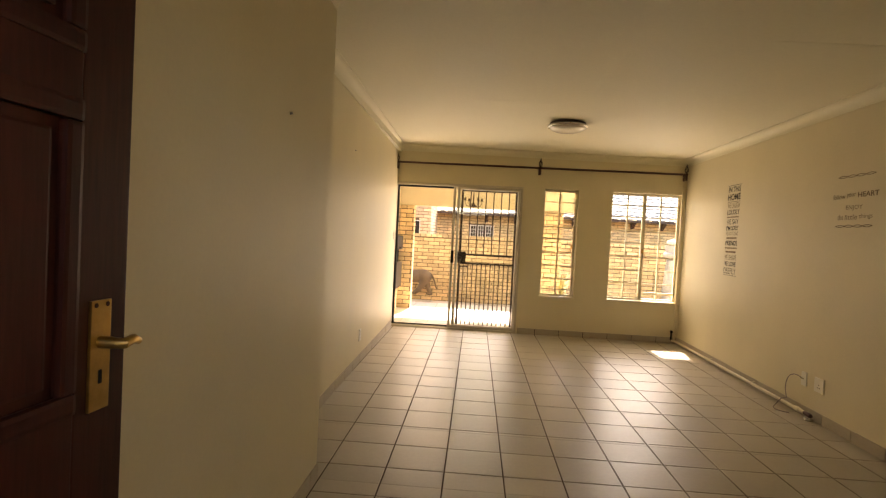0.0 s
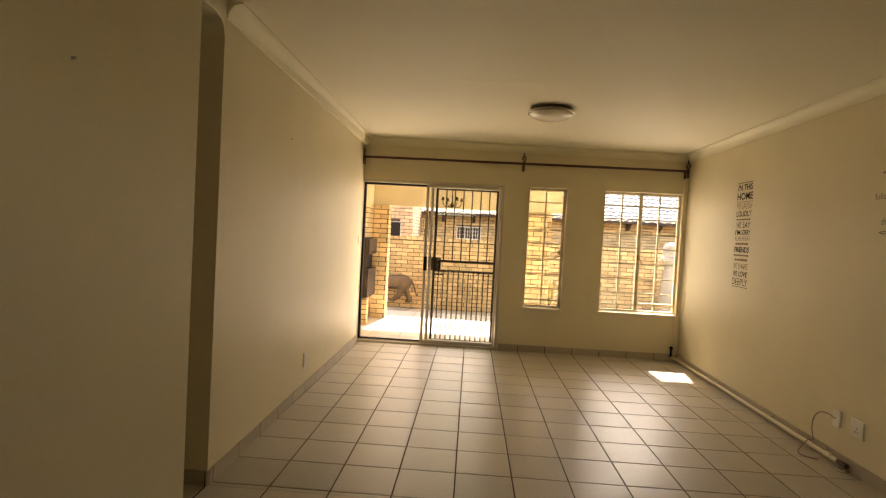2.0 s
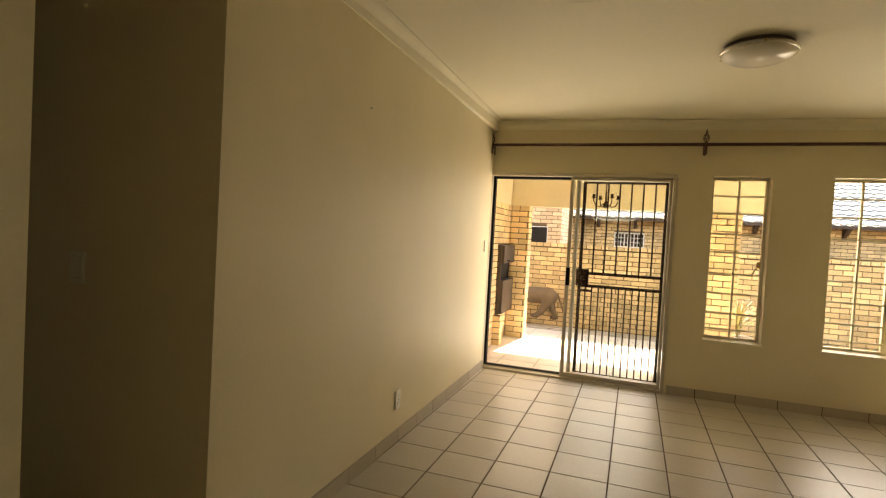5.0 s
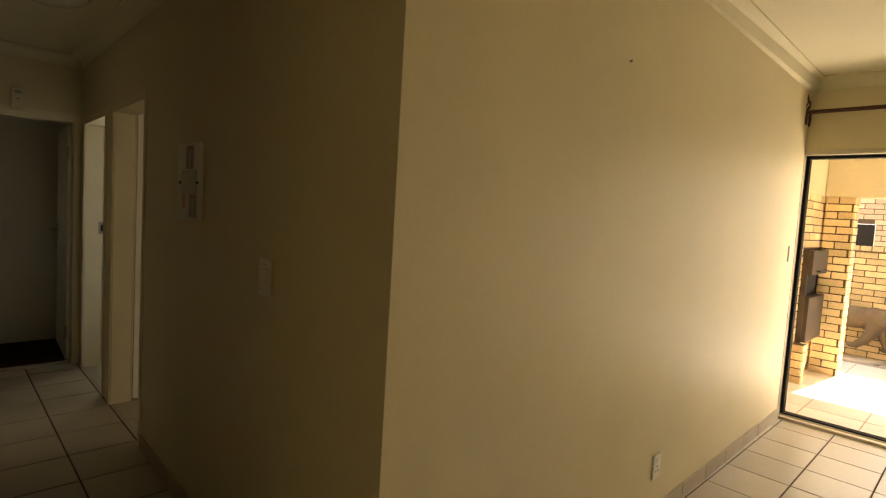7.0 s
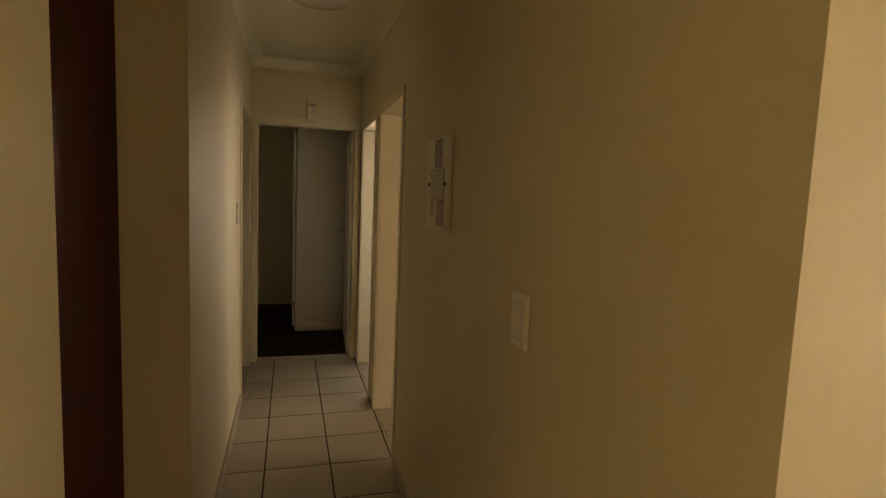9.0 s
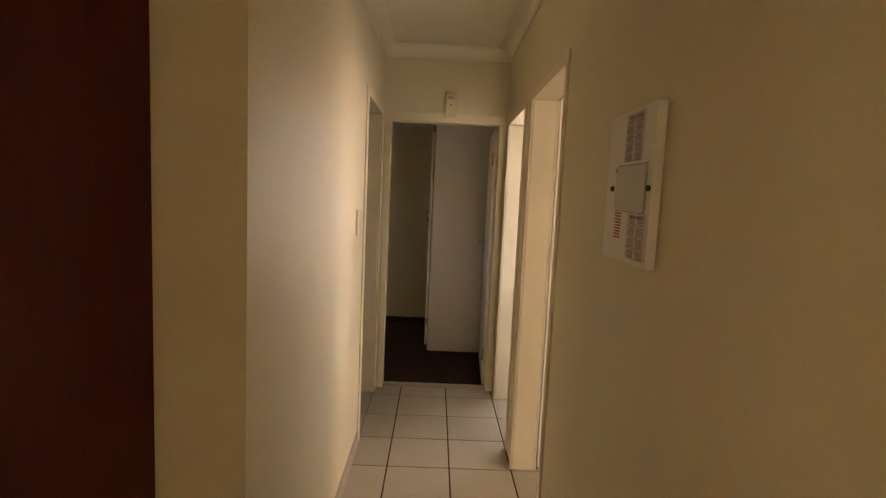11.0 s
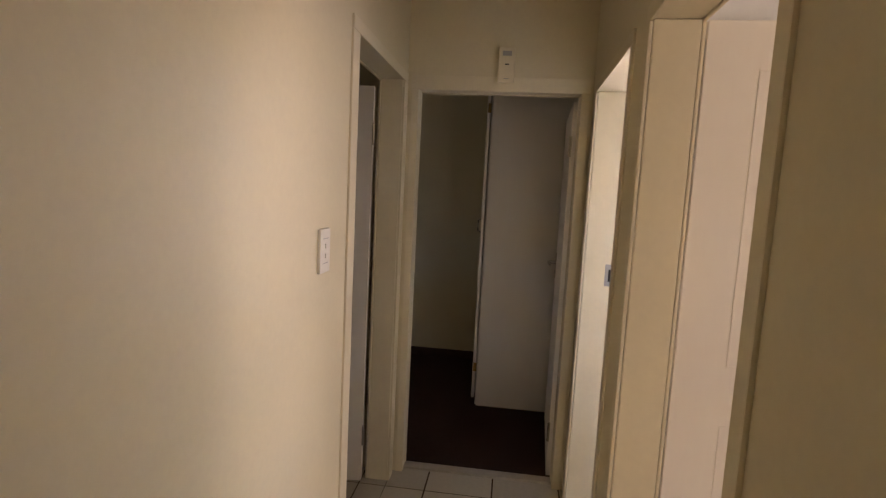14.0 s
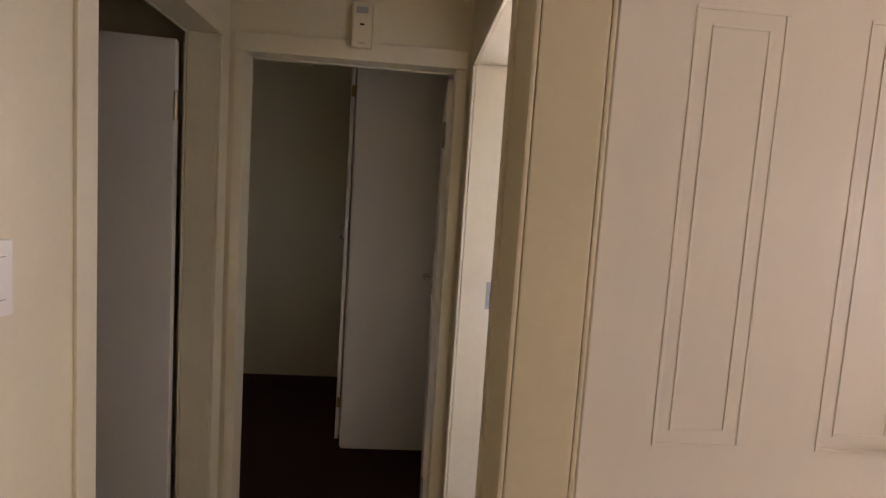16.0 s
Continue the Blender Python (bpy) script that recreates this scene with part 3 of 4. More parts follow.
part("seal", box(x0 + 0.053, -0.672, YE + 0.045, YE + 0.105, zt - 0.056, zt - 0.0345), BLACK, sd)
part("seal", box(x0 + 0.053, -0.672, YE + 0.045, YE + 0.105, 0.0222, 0.040), BLACK, sd)


def sash(parent, a, b, y, label, f2=0.034):
    f = 0.036
    s = part("sash", box(a, a + f, y, y + 0.030, 0.034, zt - 0.036, 0.003), ALU, parent, label)
    part("stile", box(b - f2, b, y, y + 0.030, 0.034, zt - 0.036, 0.003), ALU, s)
    part("rail", box(a + f, b - f2, y, y + 0.030, 0.034, 0.066, 0.003), ALU, s)
    part("rail", box(a + f, b - f2, y, y + 0.030, zt - 0.066, zt - 0.036, 0.003), ALU, s)
    g = part("pane", box(a + f - 0.005, b - f2 + 0.005, y + 0.013, y + 0.018, 0.062, zt - 0.062), GLASS, s, "clear glass")
    g.visible_shadow = False


sash(sd, -0.668, 0.238, YE + 0.012, "sliding sash", 0.026)
sash(sd, -0.612, 0.239, YE + 0.060, "fixed sash", 0.026)
part("latch", box(-0.662, -0.624, YE - 0.020, YE + 0.011, 0.915, 1.085, 0.004), BLACK, sd, "black pull latch")
turned(sd, END)

gate = thing("security_gate", "black steel sliding security gate with upright bars", "gate", (-0.1, 8.0, 0))
GY0 = 7.925
part("stile", box(-0.560, -0.530, GY0, GY0 + 0.03, 0.03, 1.945, 0.003), IRON, gate)
part("stile", box(0.190, 0.216, GY0, GY0 + 0.03, 0.03, 1.945, 0.003), IRON, gate)
for z0, z1 in ((1.915, 1.945), (1.022, 1.050), (0.898, 0.926), (0.03, 0.055)):
    part("rail", box(-0.530, 0.190, GY0 + 0.002, GY0 + 0.028, z0, z1, 0.002), IRON, gate)
for k in range(6):
    x = -0.430 + 0.107 * k
    part("bar", box(x - 0.0075, x + 0.0075, GY0 + 0.006, GY0 + 0.024, 1.049, 1.916, 0.001), IRON, gate)
for k in range(11):
    x = -0.486 + 0.0625 * k
    part("bar", box(x - 0.0065, x + 0.0065, GY0 + 0.007, GY0 + 0.023, 0.05, 0.899, 0.001), IRON, gate)
part("rail", box(-0.530, -0.43, GY0 + 0.004, GY0 + 0.026, 0.855, 0.875, 0.002), IRON, gate)
lk = part("lock_box", box(-0.580, -0.462, GY0 - 0.022, GY0 + 0.035, 0.912, 1.075, 0.004), IRON, gate, "black lock box")
for x in (-0.2, 0.13):
    part("top_pin", tube([(x, GY0 + 0.015, 1.943), (x, GY0 + 0.015, 1.966)], 0.006, 8), IRON, gate)
turned(gate, END)


def steel_window(name, w, rows, columns, mullion, label):
    """Cream steel window with a reveal, glazing bars and burglar bars."""
    t = thing(name, label, "window", ((w[0] + w[1]) / 2, YE + 0.12, w[2]))
    y = YE + 0.115
    part("window_sill", box(w[0] - 0.012, w[1] + 0.012, YE - 0.018, y + 0.0, w[2] - 0.016, w[2] + 0.004, 0.004), TRIM, t)
    fr = part("window_frame", box(w[0], w[0] + 0.026, y, y + 0.035, w[2] + 0.005, w[3], 0.003), TRIM, t)
    part("frame_bar", box(w[1] - 0.026, w[1], y, y + 0.035, w[2] + 0.005, w[3], 0.003), TRIM, fr)
    part("frame_bar", box(w[0] + 0.026, w[1] - 0.026, y, y + 0.035, w[2] + 0.005, w[2] + 0.031, 0.003), TRIM, fr)
    part("frame_bar", box(w[0] + 0.026, w[1] - 0.026, y, y + 0.035, w[3] - 0.026, w[3], 0.003), TRIM, fr)
    if mullion:
        part("mullion", box(mullion - 0.022, mullion + 0.022, y - 0.004, y + 0.035, w[2] + 0.031, w[3] - 0.026, 0.003), TRIM, t)
    for c in columns:
        part("glazing_bar", box(c - 0.008, c + 0.008, y - 0.003, y + 0.028, w[2] + 0.031, w[3] - 0.026, 0.001), TRIM, t)
    for z in rows:
        part("burglar_bar", box(w[0] + 0.020, w[1] - 0.020, y - 0.016, y - 0.005, z - 0.008, z + 0.008, 0.001), TRIM, t)
    g = part("pane", box(w[0] + 0.02, w[1] - 0.02, y + 0.016, y + 0.019, w[2] + 0.02, w[3] - 0.02), GLASS, t, "clear glass")
    g.visible_shadow = False
    return t


ROWS8 = [K * z for z in (0.628, 0.770, 0.950, 1.128, 1.318, 1.482, 1.665, 1.820)]
win1 = steel_window("window_narrow", W1, ROWS8, [0.854], None, "narrow cream steel window with burglar bars")
win2 = steel_window("window_wide", W2, ROWS8, [1.800, 2.257], 2.029, "wide cream steel window with burglar bars")
for t, hx, hz, d in ((win1, 1.048, 1.234, -1), (win2, 2.031, 1.224, 1)):
    y = YE + 0.108
    part("stay_handle", tube([(hx, y, hz + 0.03), (hx, y - 0.016, hz + 0.02), (hx + d * 0.02, y - 0.022, hz - 0.005), (hx + d * 0.05, y - 0.02, hz - 0.06)], 0.0065, 8), BRASS, t, smooth=True)
    part("catch_plate", box(hx - 0.015, hx + 0.015, y - 0.004, y + 0.006, hz - 0.005, hz + 0.055, 0.002), BRASS, t)
part("frame_bar", box(2.052, W2[1] - 0.026, YE + 0.1135, YE + 0.142, 0.653, 0.677, 0.003), TRIM, win2)
solid("window_bedroom_pane", box(BW[0], BW[1], YE + 0.12, YE + 0.124, BW[2], BW[3]), GLASS, "clear side bedroom window pane", "window", "structure").visible_shadow = False
solid("window_bathroom_pane", box(-5.76, -5.756, 4.07, 5.25, 0.885, 1.98), GLASS, "bright bathroom window pane", "window", "structure").visible_shadow = False
solid("window_bathroom_sill", box(-5.71, -5.67, 4.07, 5.27, 0.85, 0.885, 0.004), DWOOD, "dark bathroom window sill", "sill", "structure")

# ---- curtain rod ----
rod = thing("curtain_rod", "brown wrought iron curtain rod with cage finials", "curtain rod", (0.5, YE - 0.09, 2.25))
RY, RZ = YE - 0.090, 2.252
part("rod", tube([(-1.455, RY, RZ), (2.395, RY, RZ - 0.004)], 0.014, 12), RUST, rod, smooth=True)
for bx in (-1.445, 0.478, 2.380):
    br = part("bracket", box(bx - 0.008, bx + 0.008, RY - 0.012, YE - 0.001, RZ - 0.030, RZ - 0.012, 0.002), RUST, rod)
    part("wall_plate", box(bx - 0.014, bx + 0.014, YE - 0.006, YE - 0.0005, RZ - 0.085, RZ + 0.02, 0.002), RUST, br)
    part("hook", box(bx - 0.010, bx + 0.010, RY - 0.016, RY + 0.016, RZ - 0.085, RZ - 0.011, 0.003), RUST, br)
    fin = bmesh.new()
    for k in range(6):
        pts = []
        for s in range(9):
            u = s / 8
            r = 0.024 * math.sin(math.pi * u) ** 0.8
            a = k * math.pi / 3 + u * 1.6
            pts.append((bx + r * math.cos(a), RY + r * math.sin(a), RZ + 0.012 + 0.085 * u))
        bm_tube(fin, pts, 0.0035, 6)
    lathe([(0.0, 0.0), (0.010, 0.004), (0.007, 0.018), (0.0, 0.045)], 10, (bx, RY, RZ + 0.092), fin)
    lathe([(0.0, 0.0), (0.012, 0.002), (0.012, 0.016), (0.0, 0.018)], 10, (bx, RY, RZ + 0.004), fin)
    part("finial", fin, RUST, rod, "twisted cage finial", smooth=True)

turned(rod, END)


# ---- ceiling lamps ----
def ceiling_lamp(x, y, r, label, H=H):
    t = thing("ceiling_lamp", label, "ceiling lamp", (x, y, H), "round ceiling lamps")
    # pan takes a dark colour to stand for the shade above the ring
    part("base_pan", lathe([(0.0, -0.001), (r * 0.86, -0.001), (r * 0.88, -0.005), (r * 0.88, -0.030), (r * 0.86, -0.032), (0.0, -0.032)], 48, (x, y, H)), STEEL, t, "base pan coloured dark for the shade above the ring", smooth=True)
    part("base_ring", lathe([(r + 0.009 * math.cos(k * math.pi / 6) - 0.009, -0.040 + 0.012 * math.sin(k * math.pi / 6)) for k in range(13)], 48, (x, y, H)), CHROME, t, "chrome ring", smooth=True)
    dome = [(r * 0.95 * math.cos(a), -0.040 - 0.066 * math.sin(a)) for a in [i * math.pi / 20 for i in range(0, 11)]]
    part("shade", lathe(dome, 48, (x, y, H)), LGLASS, t, "frosted glass bowl, unlit", smooth=True)
    for k in range(3):
        a = 0.5 + k * 2.094
        part("clip", lathe([(0.0, -0.008), (0.008, -0.004), (0.008, 0.006), (0, 0.008)], 10, (x + (r + 0.004) * math.cos(a), y + (r + 0.004) * math.sin(a), H - 0.040)), BRASS, t)
    return t


ceiling_lamp(0.570, 5.80, 0.202, "round frosted glass ceiling lamp with chrome ring", H - 0.0275)
ceiling_lamp(-3.86, 3.470, 0.180, "round frosted glass ceiling lamp in the corridor", HC)

# ---- switches, sockets, boxes ----


def wall_plate(name, m, w, h, label, category, rockers=(), slots=()):
    """A plate on a wall; local x along the wall, local z up, local y out of the wall."""
    t = thing(name, label, category)
    part("plate", box(-w / 2, w / 2, 0, 0.010, -h / 2, h / 2, 0.003), PLASTIC, t, m=m)
    for x, z, a, b in rockers:
        part("rocker", box(x - a / 2, x + a / 2, 0.010, 0.0135, z - b / 2, z + b / 2, 0.0015), PLASTIC, t, m=m)
    for x, z in slots:
        part("hole", box(x - 0.004, x + 0.004, 0.0100, 0.0106, z - 0.004, z + 0.004), BLACK, t, m=m)
    return t


def on_north(x, z):
    return NSKEW @ pose(x, YN, z, 0, 0, 180)


def on_south(x, z):
    return pose(x, YS, z)


def on_west(y, z):
    return SKEW @ pose(XL, y, z, 0, 0, -90)


def on_east(y, z):
    return ESKEW @ pose(XR, y, z, 0, 0, 90)


def seam(t, m, z, w):
    part("seam", box(-w / 2, w / 2, 0.0100, 0.0104, z - 0.0008, z + 0.0008), GREYPL, t, m=m)


sw = wall_plate("light_switch", on_north(-2.103, 1.180), 0.082, 0.128, "white plastic light switch on the corridor wall", "switch", [(0, 0, 0.052, 0.070)])
seam(sw, on_north(-2.103, 1.180), 0.043, 0.05), seam(sw, on_north(-2.103, 1.180), -0.043, 0.05)
sw = wall_plate("light_switch", on_south(-4.434, 1.298), 0.080, 0.128, "white two-lever light switch beside a doorway", "switch", [(0, 0.014, 0.010, 0.014), (0, -0.014, 0.010, 0.014)])
seam(sw, on_south(-4.434, 1.298), 0.036, 0.045), seam(sw, on_south(-4.434, 1.298), -0.036, 0.045)
wall_plate("light_switch", on_west(7.60, 1.285), 0.05, 0.115, "white light switch near the sliding door", "switch", [(0, 0, 0.02, 0.03)])
wall_plate("power_socket", on_west(5.54, 0.285), 0.075, 0.120, "white power socket above the skirting", "socket", [(0.0, 0.032, 0.02, 0.02)], [(0, 0.0), (-0.012, -0.022), (0.012, -0.022)])
wall_plate("power_socket", on_east(4.63, 0.300), 0.115, 0.115, "white double power socket above the skirting", "socket", [(0.025, 0.032, 0.018, 0.02)], [(0.0, 0.0), (-0.012, -0.022), (0.012, -0.022)])
wall_plate("aerial_socket", on_east(4.83, 0.302), 0.07, 0.115, "white aerial outlet with a loose cable", "socket", [], [(0, 0)])
cab = thing("aerial_cable", "thin grey cable looping out of the aerial outlet", "cable", (XR, 4.830, 0.30))
part("cable", tube([(XR - 0.010, 4.830, 0.30), (XR - 0.030, 4.843, 0.314), (XR - 0.040, 4.873, 0.322), (XR - 0.045, 4.913, 0.318), (XR - 0.045, 4.958, 0.300), (XR - 0.042, 4.998, 0.268), (XR - 0.038, 5.028, 0.220), (XR - 0.034, 5.041, 0.165), (XR - 0.03, 5.033, 0.115), (XR - 0.03, 5.018, 0.085), (XR - 0.075, 5.010, 0.080), (XR - 0.120, 4.990, 0.045), (XR - 0.165, 4.965, 0.010), (XR - 0.175, 4.920, 0.006), (XR - 0.150, 4.870, 0.006), (XR - 0.105, 4.830, 0.006)], 0.0035, 8), INK, cab, smooth=True)
part("connector", tube([(XR - 0.010, 4.830, 0.30), (XR - 0.032, 4.840, 0.312)], 0.006, 8), CHROME, cab)
turned(cab, ESKEW)

pir = thing("alarm_receiver", "white alarm box above the end door", "alarm box", (XE, 3.500, 2.09))
part("case", box(XE, XE + 0.030, 3.462, 3.538, 2.006, 2.166, 0.008), TRIM, pir)
part("lens", box(XE + 0.0302, XE + 0.034, 3.479, 3.521, 2.126, 2.148, 0.002), GREYPL, pir)
part("led", box(XE + 0.0302, XE + 0.032, 3.492, 3.509, 2.084, 2.090, 0.0005), BLACK, pir)
part("seam", box(XE + 0.0302, XE + 0.0310, 3.489, 3.512, 2.020, 2.023), GREYPL, pir)

# distribution board
DBX0, DBX1, DBZ0, DBZ1 = -3.0300, -2.7420, 1.3350, 1.6700
db = thing("distribution_board", "white electrical distribution board with printed safety notices", "fuse box", (-2.8902, YN, 1.4957))
part("case", box(DBX0, DBX1, YN - 0.022, YN - 0.0005, DBZ0, DBZ1, 0.006), PLASTIC, db)
YD = YN - 0.0222
cv = part("cover_door", box(-2.9478, -2.7674, YD - 0.0045, YD, 1.4484, 1.5482, 0.0015), COVER, db)
# dark sheet behind the cover, drawn as the shadow line round its edge
part("shadow_gap", box(-2.9491, -2.7661, YD - 0.0006, YD, 1.4471, 1.5503), INK, db)
part("hinge_pin", box(-2.9461, -2.9385, YD - 0.0065, YD - 0.0045, 1.5346, 1.5448), GREYPL, cv)
for x in (-2.9749, -2.7505):
    part("screw", tube([(x, YD + 0.002, 1.4983), (x, YD - 0.006, 1.4983)], 0.0060, 12), STEEL, db, "dark cover screw")


def notice(x0, x1, z0, z1, bands):
    p = part("notice", box(x0, x1, YD - 0.0012, YD - 0.0002, z0, z1), PAPER, db, "printed paper notice")
    y0, y1 = YD - 0.0018, YD - 0.0012
    bm = bmesh.new()
    step = (z1 - z0) / bands
    for k in range(bands):
        zb = z1 - k * step
        bm_box(bm, x0 + 0.002, x1 - 0.002, y0, y1, zb - 0.0012, zb - 0.0004)
        n = 6
        for q in range(n):
            z = zb - step * (0.2 + 0.7 * q / (n - 1))
            for side in (0, 1):
                w = (x1 - x0) * random.uniform(0.28, 0.40)
                xa = x1 - 0.010 - side * (x1 - x0) * 0.47
                bm_box(bm, max(x0 + 0.004, xa - w), xa, y0, y1, z - 0.0009, z + 0.0006)
    part("print_line", bm, INK, p)
    bm = bmesh.new()
    bm_box(bm, x0 + 0.02, x1 - 0.02, y0, y1, z1 - 0.0105, z1 - 0.0065)
    part("print_heading", bm, REDINK, p)


notice(-2.9106, -2.7988, 1.5566, 1.6590, 5)
notice(-2.8597, -2.7496, 1.3485, 1.4458, 4)
rp = bmesh.new()
for k in range(9):
    z = 1.4441 - 0.0068 * k
    bm_box(rp, -2.9478 + random.uniform(0, 0.003), -2.9038 - random.uniform(0, 0.004), YD - 0.0010, YD - 0.0002, z - 0.0032, z)
part("warning_print", rp, REDINK, db, "block of red warning print")
turned(db, NSKEW)


# ---- vinyl lettering on the east wall ----
def lettering(text, height, width, centre_y, z_mid, material, parent, name="word", bold=0.0):
    """A line of cut vinyl letters, stretched to its width, on the east wall."""
    cu = bpy.data.curves.new(name, 'FONT')
    cu.body, cu.align_x, cu.align_y, cu.offset, cu.extrude = text, 'CENTER', 'CENTER', bold, 0.0
    tmp = bpy.data.objects.new(name, cu)
    scene.collection.objects.link(tmp)
    bpy.context.view_layer.update()
    me = bpy.data.meshes.new_from_object(tmp.evaluated_get(bpy.context.evaluated_depsgraph_get()))
    bpy.data.objects.remove(tmp)
    xs, ys = [v.co.x for v in me.vertices], [v.co.y for v in me.vertices]
    sx, sy = width / (max(xs) - min(xs)), height / (max(ys) - min(ys))
    mx, my = (max(xs) + min(xs)) / 2, (max(ys) + min(ys)) / 2
    for v in me.vertices:
        v.co = Vector((XR - 0.0012, centre_y - (v.co.x - mx) * sx, z_mid + (v.co.y - my) * sy))
    me.materials.clear()
    me.materials.append(material)
    ob = new(name, me)
    ob.parent = parent
    return ob


def word_row(text, height, width, centre_y, z_mid, material, parent, bold=0.0):
    """Words side by side in one row, each a piece of its own."""
    words = text.split()
    unit = width / (sum(len(w) for w in words) + 0.6 * (len(words) - 1))
    y = centre_y + width / 2
    for w in words:
        lettering(w, height, unit * len(w) * 0.97, y - unit * len(w) / 2, z_mid, material, parent, "word", bold)
        y -= unit * (len(w) + 0.6)


def vinyl_bar(parent, y0, y1, z0, z1, material, name="bar"):
    ob = new(name, mesh_of(name, box(XR - 0.0016, XR - 0.0004, y0, y1, z0, z1), material))
    ob.parent = parent


pst = thing("vinyl_wall_text", "tall black vinyl wall text about home", "wall decal")
PY, PW = 6.330, 0.306
z = 2.055
vinyl_bar(pst, PY - PW / 2, PY + PW / 2, z, z + 0.005, VINYL)
LINES = [("IN THIS", 0.068, 0.92, VINYL, 0.012), ("HOME", 0.080, 1.0, VINYL, 0.02), ("-", 0.006, 1, VINYL, 0), ("WE LAUGH", 0.068, 0.95, VINYLT, -0.005), ("LOUDLY", 0.062, 0.98, VINYL, 0.015),
         ("=", 0.030, 0.9, VINYLT, 0), ("WE SAY", 0.066, 0.9, VINYL, 0.0), ("I'M SORRY", 0.056, 0.95, VINYL, 0.02), ("WE ARE PATIENT", 0.046, 0.95, VINYLT, -0.005), ("=", 0.040, 0.8, VINYLT, 0),
         ("FRIENDS", 0.060, 0.95, VINYL, 0.025), ("=", 0.032, 0.95, VINYLT, 0), ("=", 0.044, 0.8, VINYLT, 0), ("WE SHARE", 0.066, 0.92, VINYLT, 0.0), ("WE LOVE", 0.060, 0.9, VINYL, 0.025), ("DEEPLY", 0.074, 0.98, VINYL, -0.005)]
z -= 0.008
for text, hh, ww, mt, bold in LINES:
    hh *= K
    if text == "-":
        vinyl_bar(pst, PY - PW / 2, PY + PW / 2, z - hh + 0.002, z - 0.001, mt)
    elif text == "=":
        n = 6
        for k in range(n):
            a = PY + PW * ww / 2 - k * PW * ww / n
            vinyl_bar(pst, a - PW * ww / n * 0.8, a, z - hh * 0.72, z - hh * 0.30, mt)
    else:
        word_row(text, hh * 0.84, PW * ww, PY, z - hh / 2, mt, pst, bold)
    z -= hh * 1.115
vinyl_bar(pst, PY - PW / 2, PY + PW / 2, z - 0.004, z, VINYL)
turned(pst, ESKEW)

hv = thing("vinyl_heart_text", "taupe vinyl wall text with curled flourishes", "wall decal")
word_row("follow your", 0.038, 0.255, 4.505, 1.797, VINYLT, hv)
lettering("HEART", 0.038, 0.215, 4.245, 1.801, VINYLT, hv, bold=0.015)
lettering("ENJOY", 0.042, 0.180, 4.383, 1.705, VINYLT, hv)
word_row("the little things", 0.040, 0.380, 4.375, 1.637, VINYLT, hv)
for zc in (1.945, 1.568):
    for s in (-1, 1):
        bm = bmesh.new()
        for ph in (0, math.pi):
            bm_tube(bm, [(XR - 0.002, 4.380 + s * 0.20 * u, zc + 0.010 * math.sin(math.pi * 2 * u + ph) * (1 - 0.3 * u)) for u in [i / 24 for i in range(25)]], 0.0022, 5)
        part("flourish", bm, VINYLT, hv)
turned(hv, ESKEW)

for nx, ny, nz in ((XL - 0.0130, 4.960, 2.054), (XN, 2.40, 1.815)):
    nl = thing("wall_nail", "small dark nail driven into the cream wall", "nail", (nx, ny, nz))
    part("nail", tube([(nx - 0.002, ny, nz), (nx + 0.010, ny, nz + 0.002)], 0.0045, 8), GREYPL, nl)

# gas pipe along the skirting
pipe = thing("surface_pipe", "cream painted surface pipe along the skirting", "pipe", (XR - 0.06, 7.7, 0))
PX = XR - 0.042
part("pipe", tube([(PX, 4.74, 0.045), (PX, 7.60, 0.040), (PX - 0.01, 7.70, 0.040), (PX - 0.045, YE - 0.035, 0.045)], 0.0145, 12), TRIM, pipe, smooth=True)
part("riser", tube([(2.425, YE - 0.022, 0.04), (2.425, YE - 0.022, 1.2), (2.424, YE - 0.022, 2.2)], 0.014, 10), TRIM, pipe, smooth=True)
part("collar", tube([(PX, 4.80, 0.045), (PX, 4.86, 0.045)], 0.020, 12), TRIM, pipe)
part("end_plug", tube([(PX, 4.735, 0.045), (PX, 4.655, 0.043), (PX, 4.645, 0.043)], 0.019, 12, [0.7, 1.0, 0.8]), RUST, pipe, "brown capped pipe end", smooth=True)
part("flange", lathe([(0.0, 0.0), (0.036, 0.0), (0.038, 0.006), (0.030, 0.016), (0.0, 0.018)], 20, (PX, 4.675, 0.002)), CHROME, pipe, "round chrome floor flange", smooth=True)
for y in (5.6, 6.6):
    part("saddle", tube([(PX - 0.019, y, 0.001), (PX - 0.019, y, 0.050), (PX - 0.006, y, 0.062), (XR - 0.012, y, 0.064)], 0.0035, 6), TRIM, pipe)
turned(pipe, ESKEW)
vl = thing("gas_valve", "small black shut-off valve in the corner", "valve", (2.45, YE - 0.03, 0.1))
part("body", tube([(2.450, YE - 0.030, 0.045), (2.450, YE - 0.030, 0.155)], 0.011, 10), BLACK, vl, smooth=True)
part("knob", tube([(2.450, YE - 0.018, 0.165), (2.450, YE - 0.052, 0.165)], 0.017, 10), BLACK, vl, smooth=True)
part("stem", tube([(2.45, YE - 0.03, 0.15), (2.45, YE - 0.001, 0.175)], 0.006, 8), BLACK, vl)

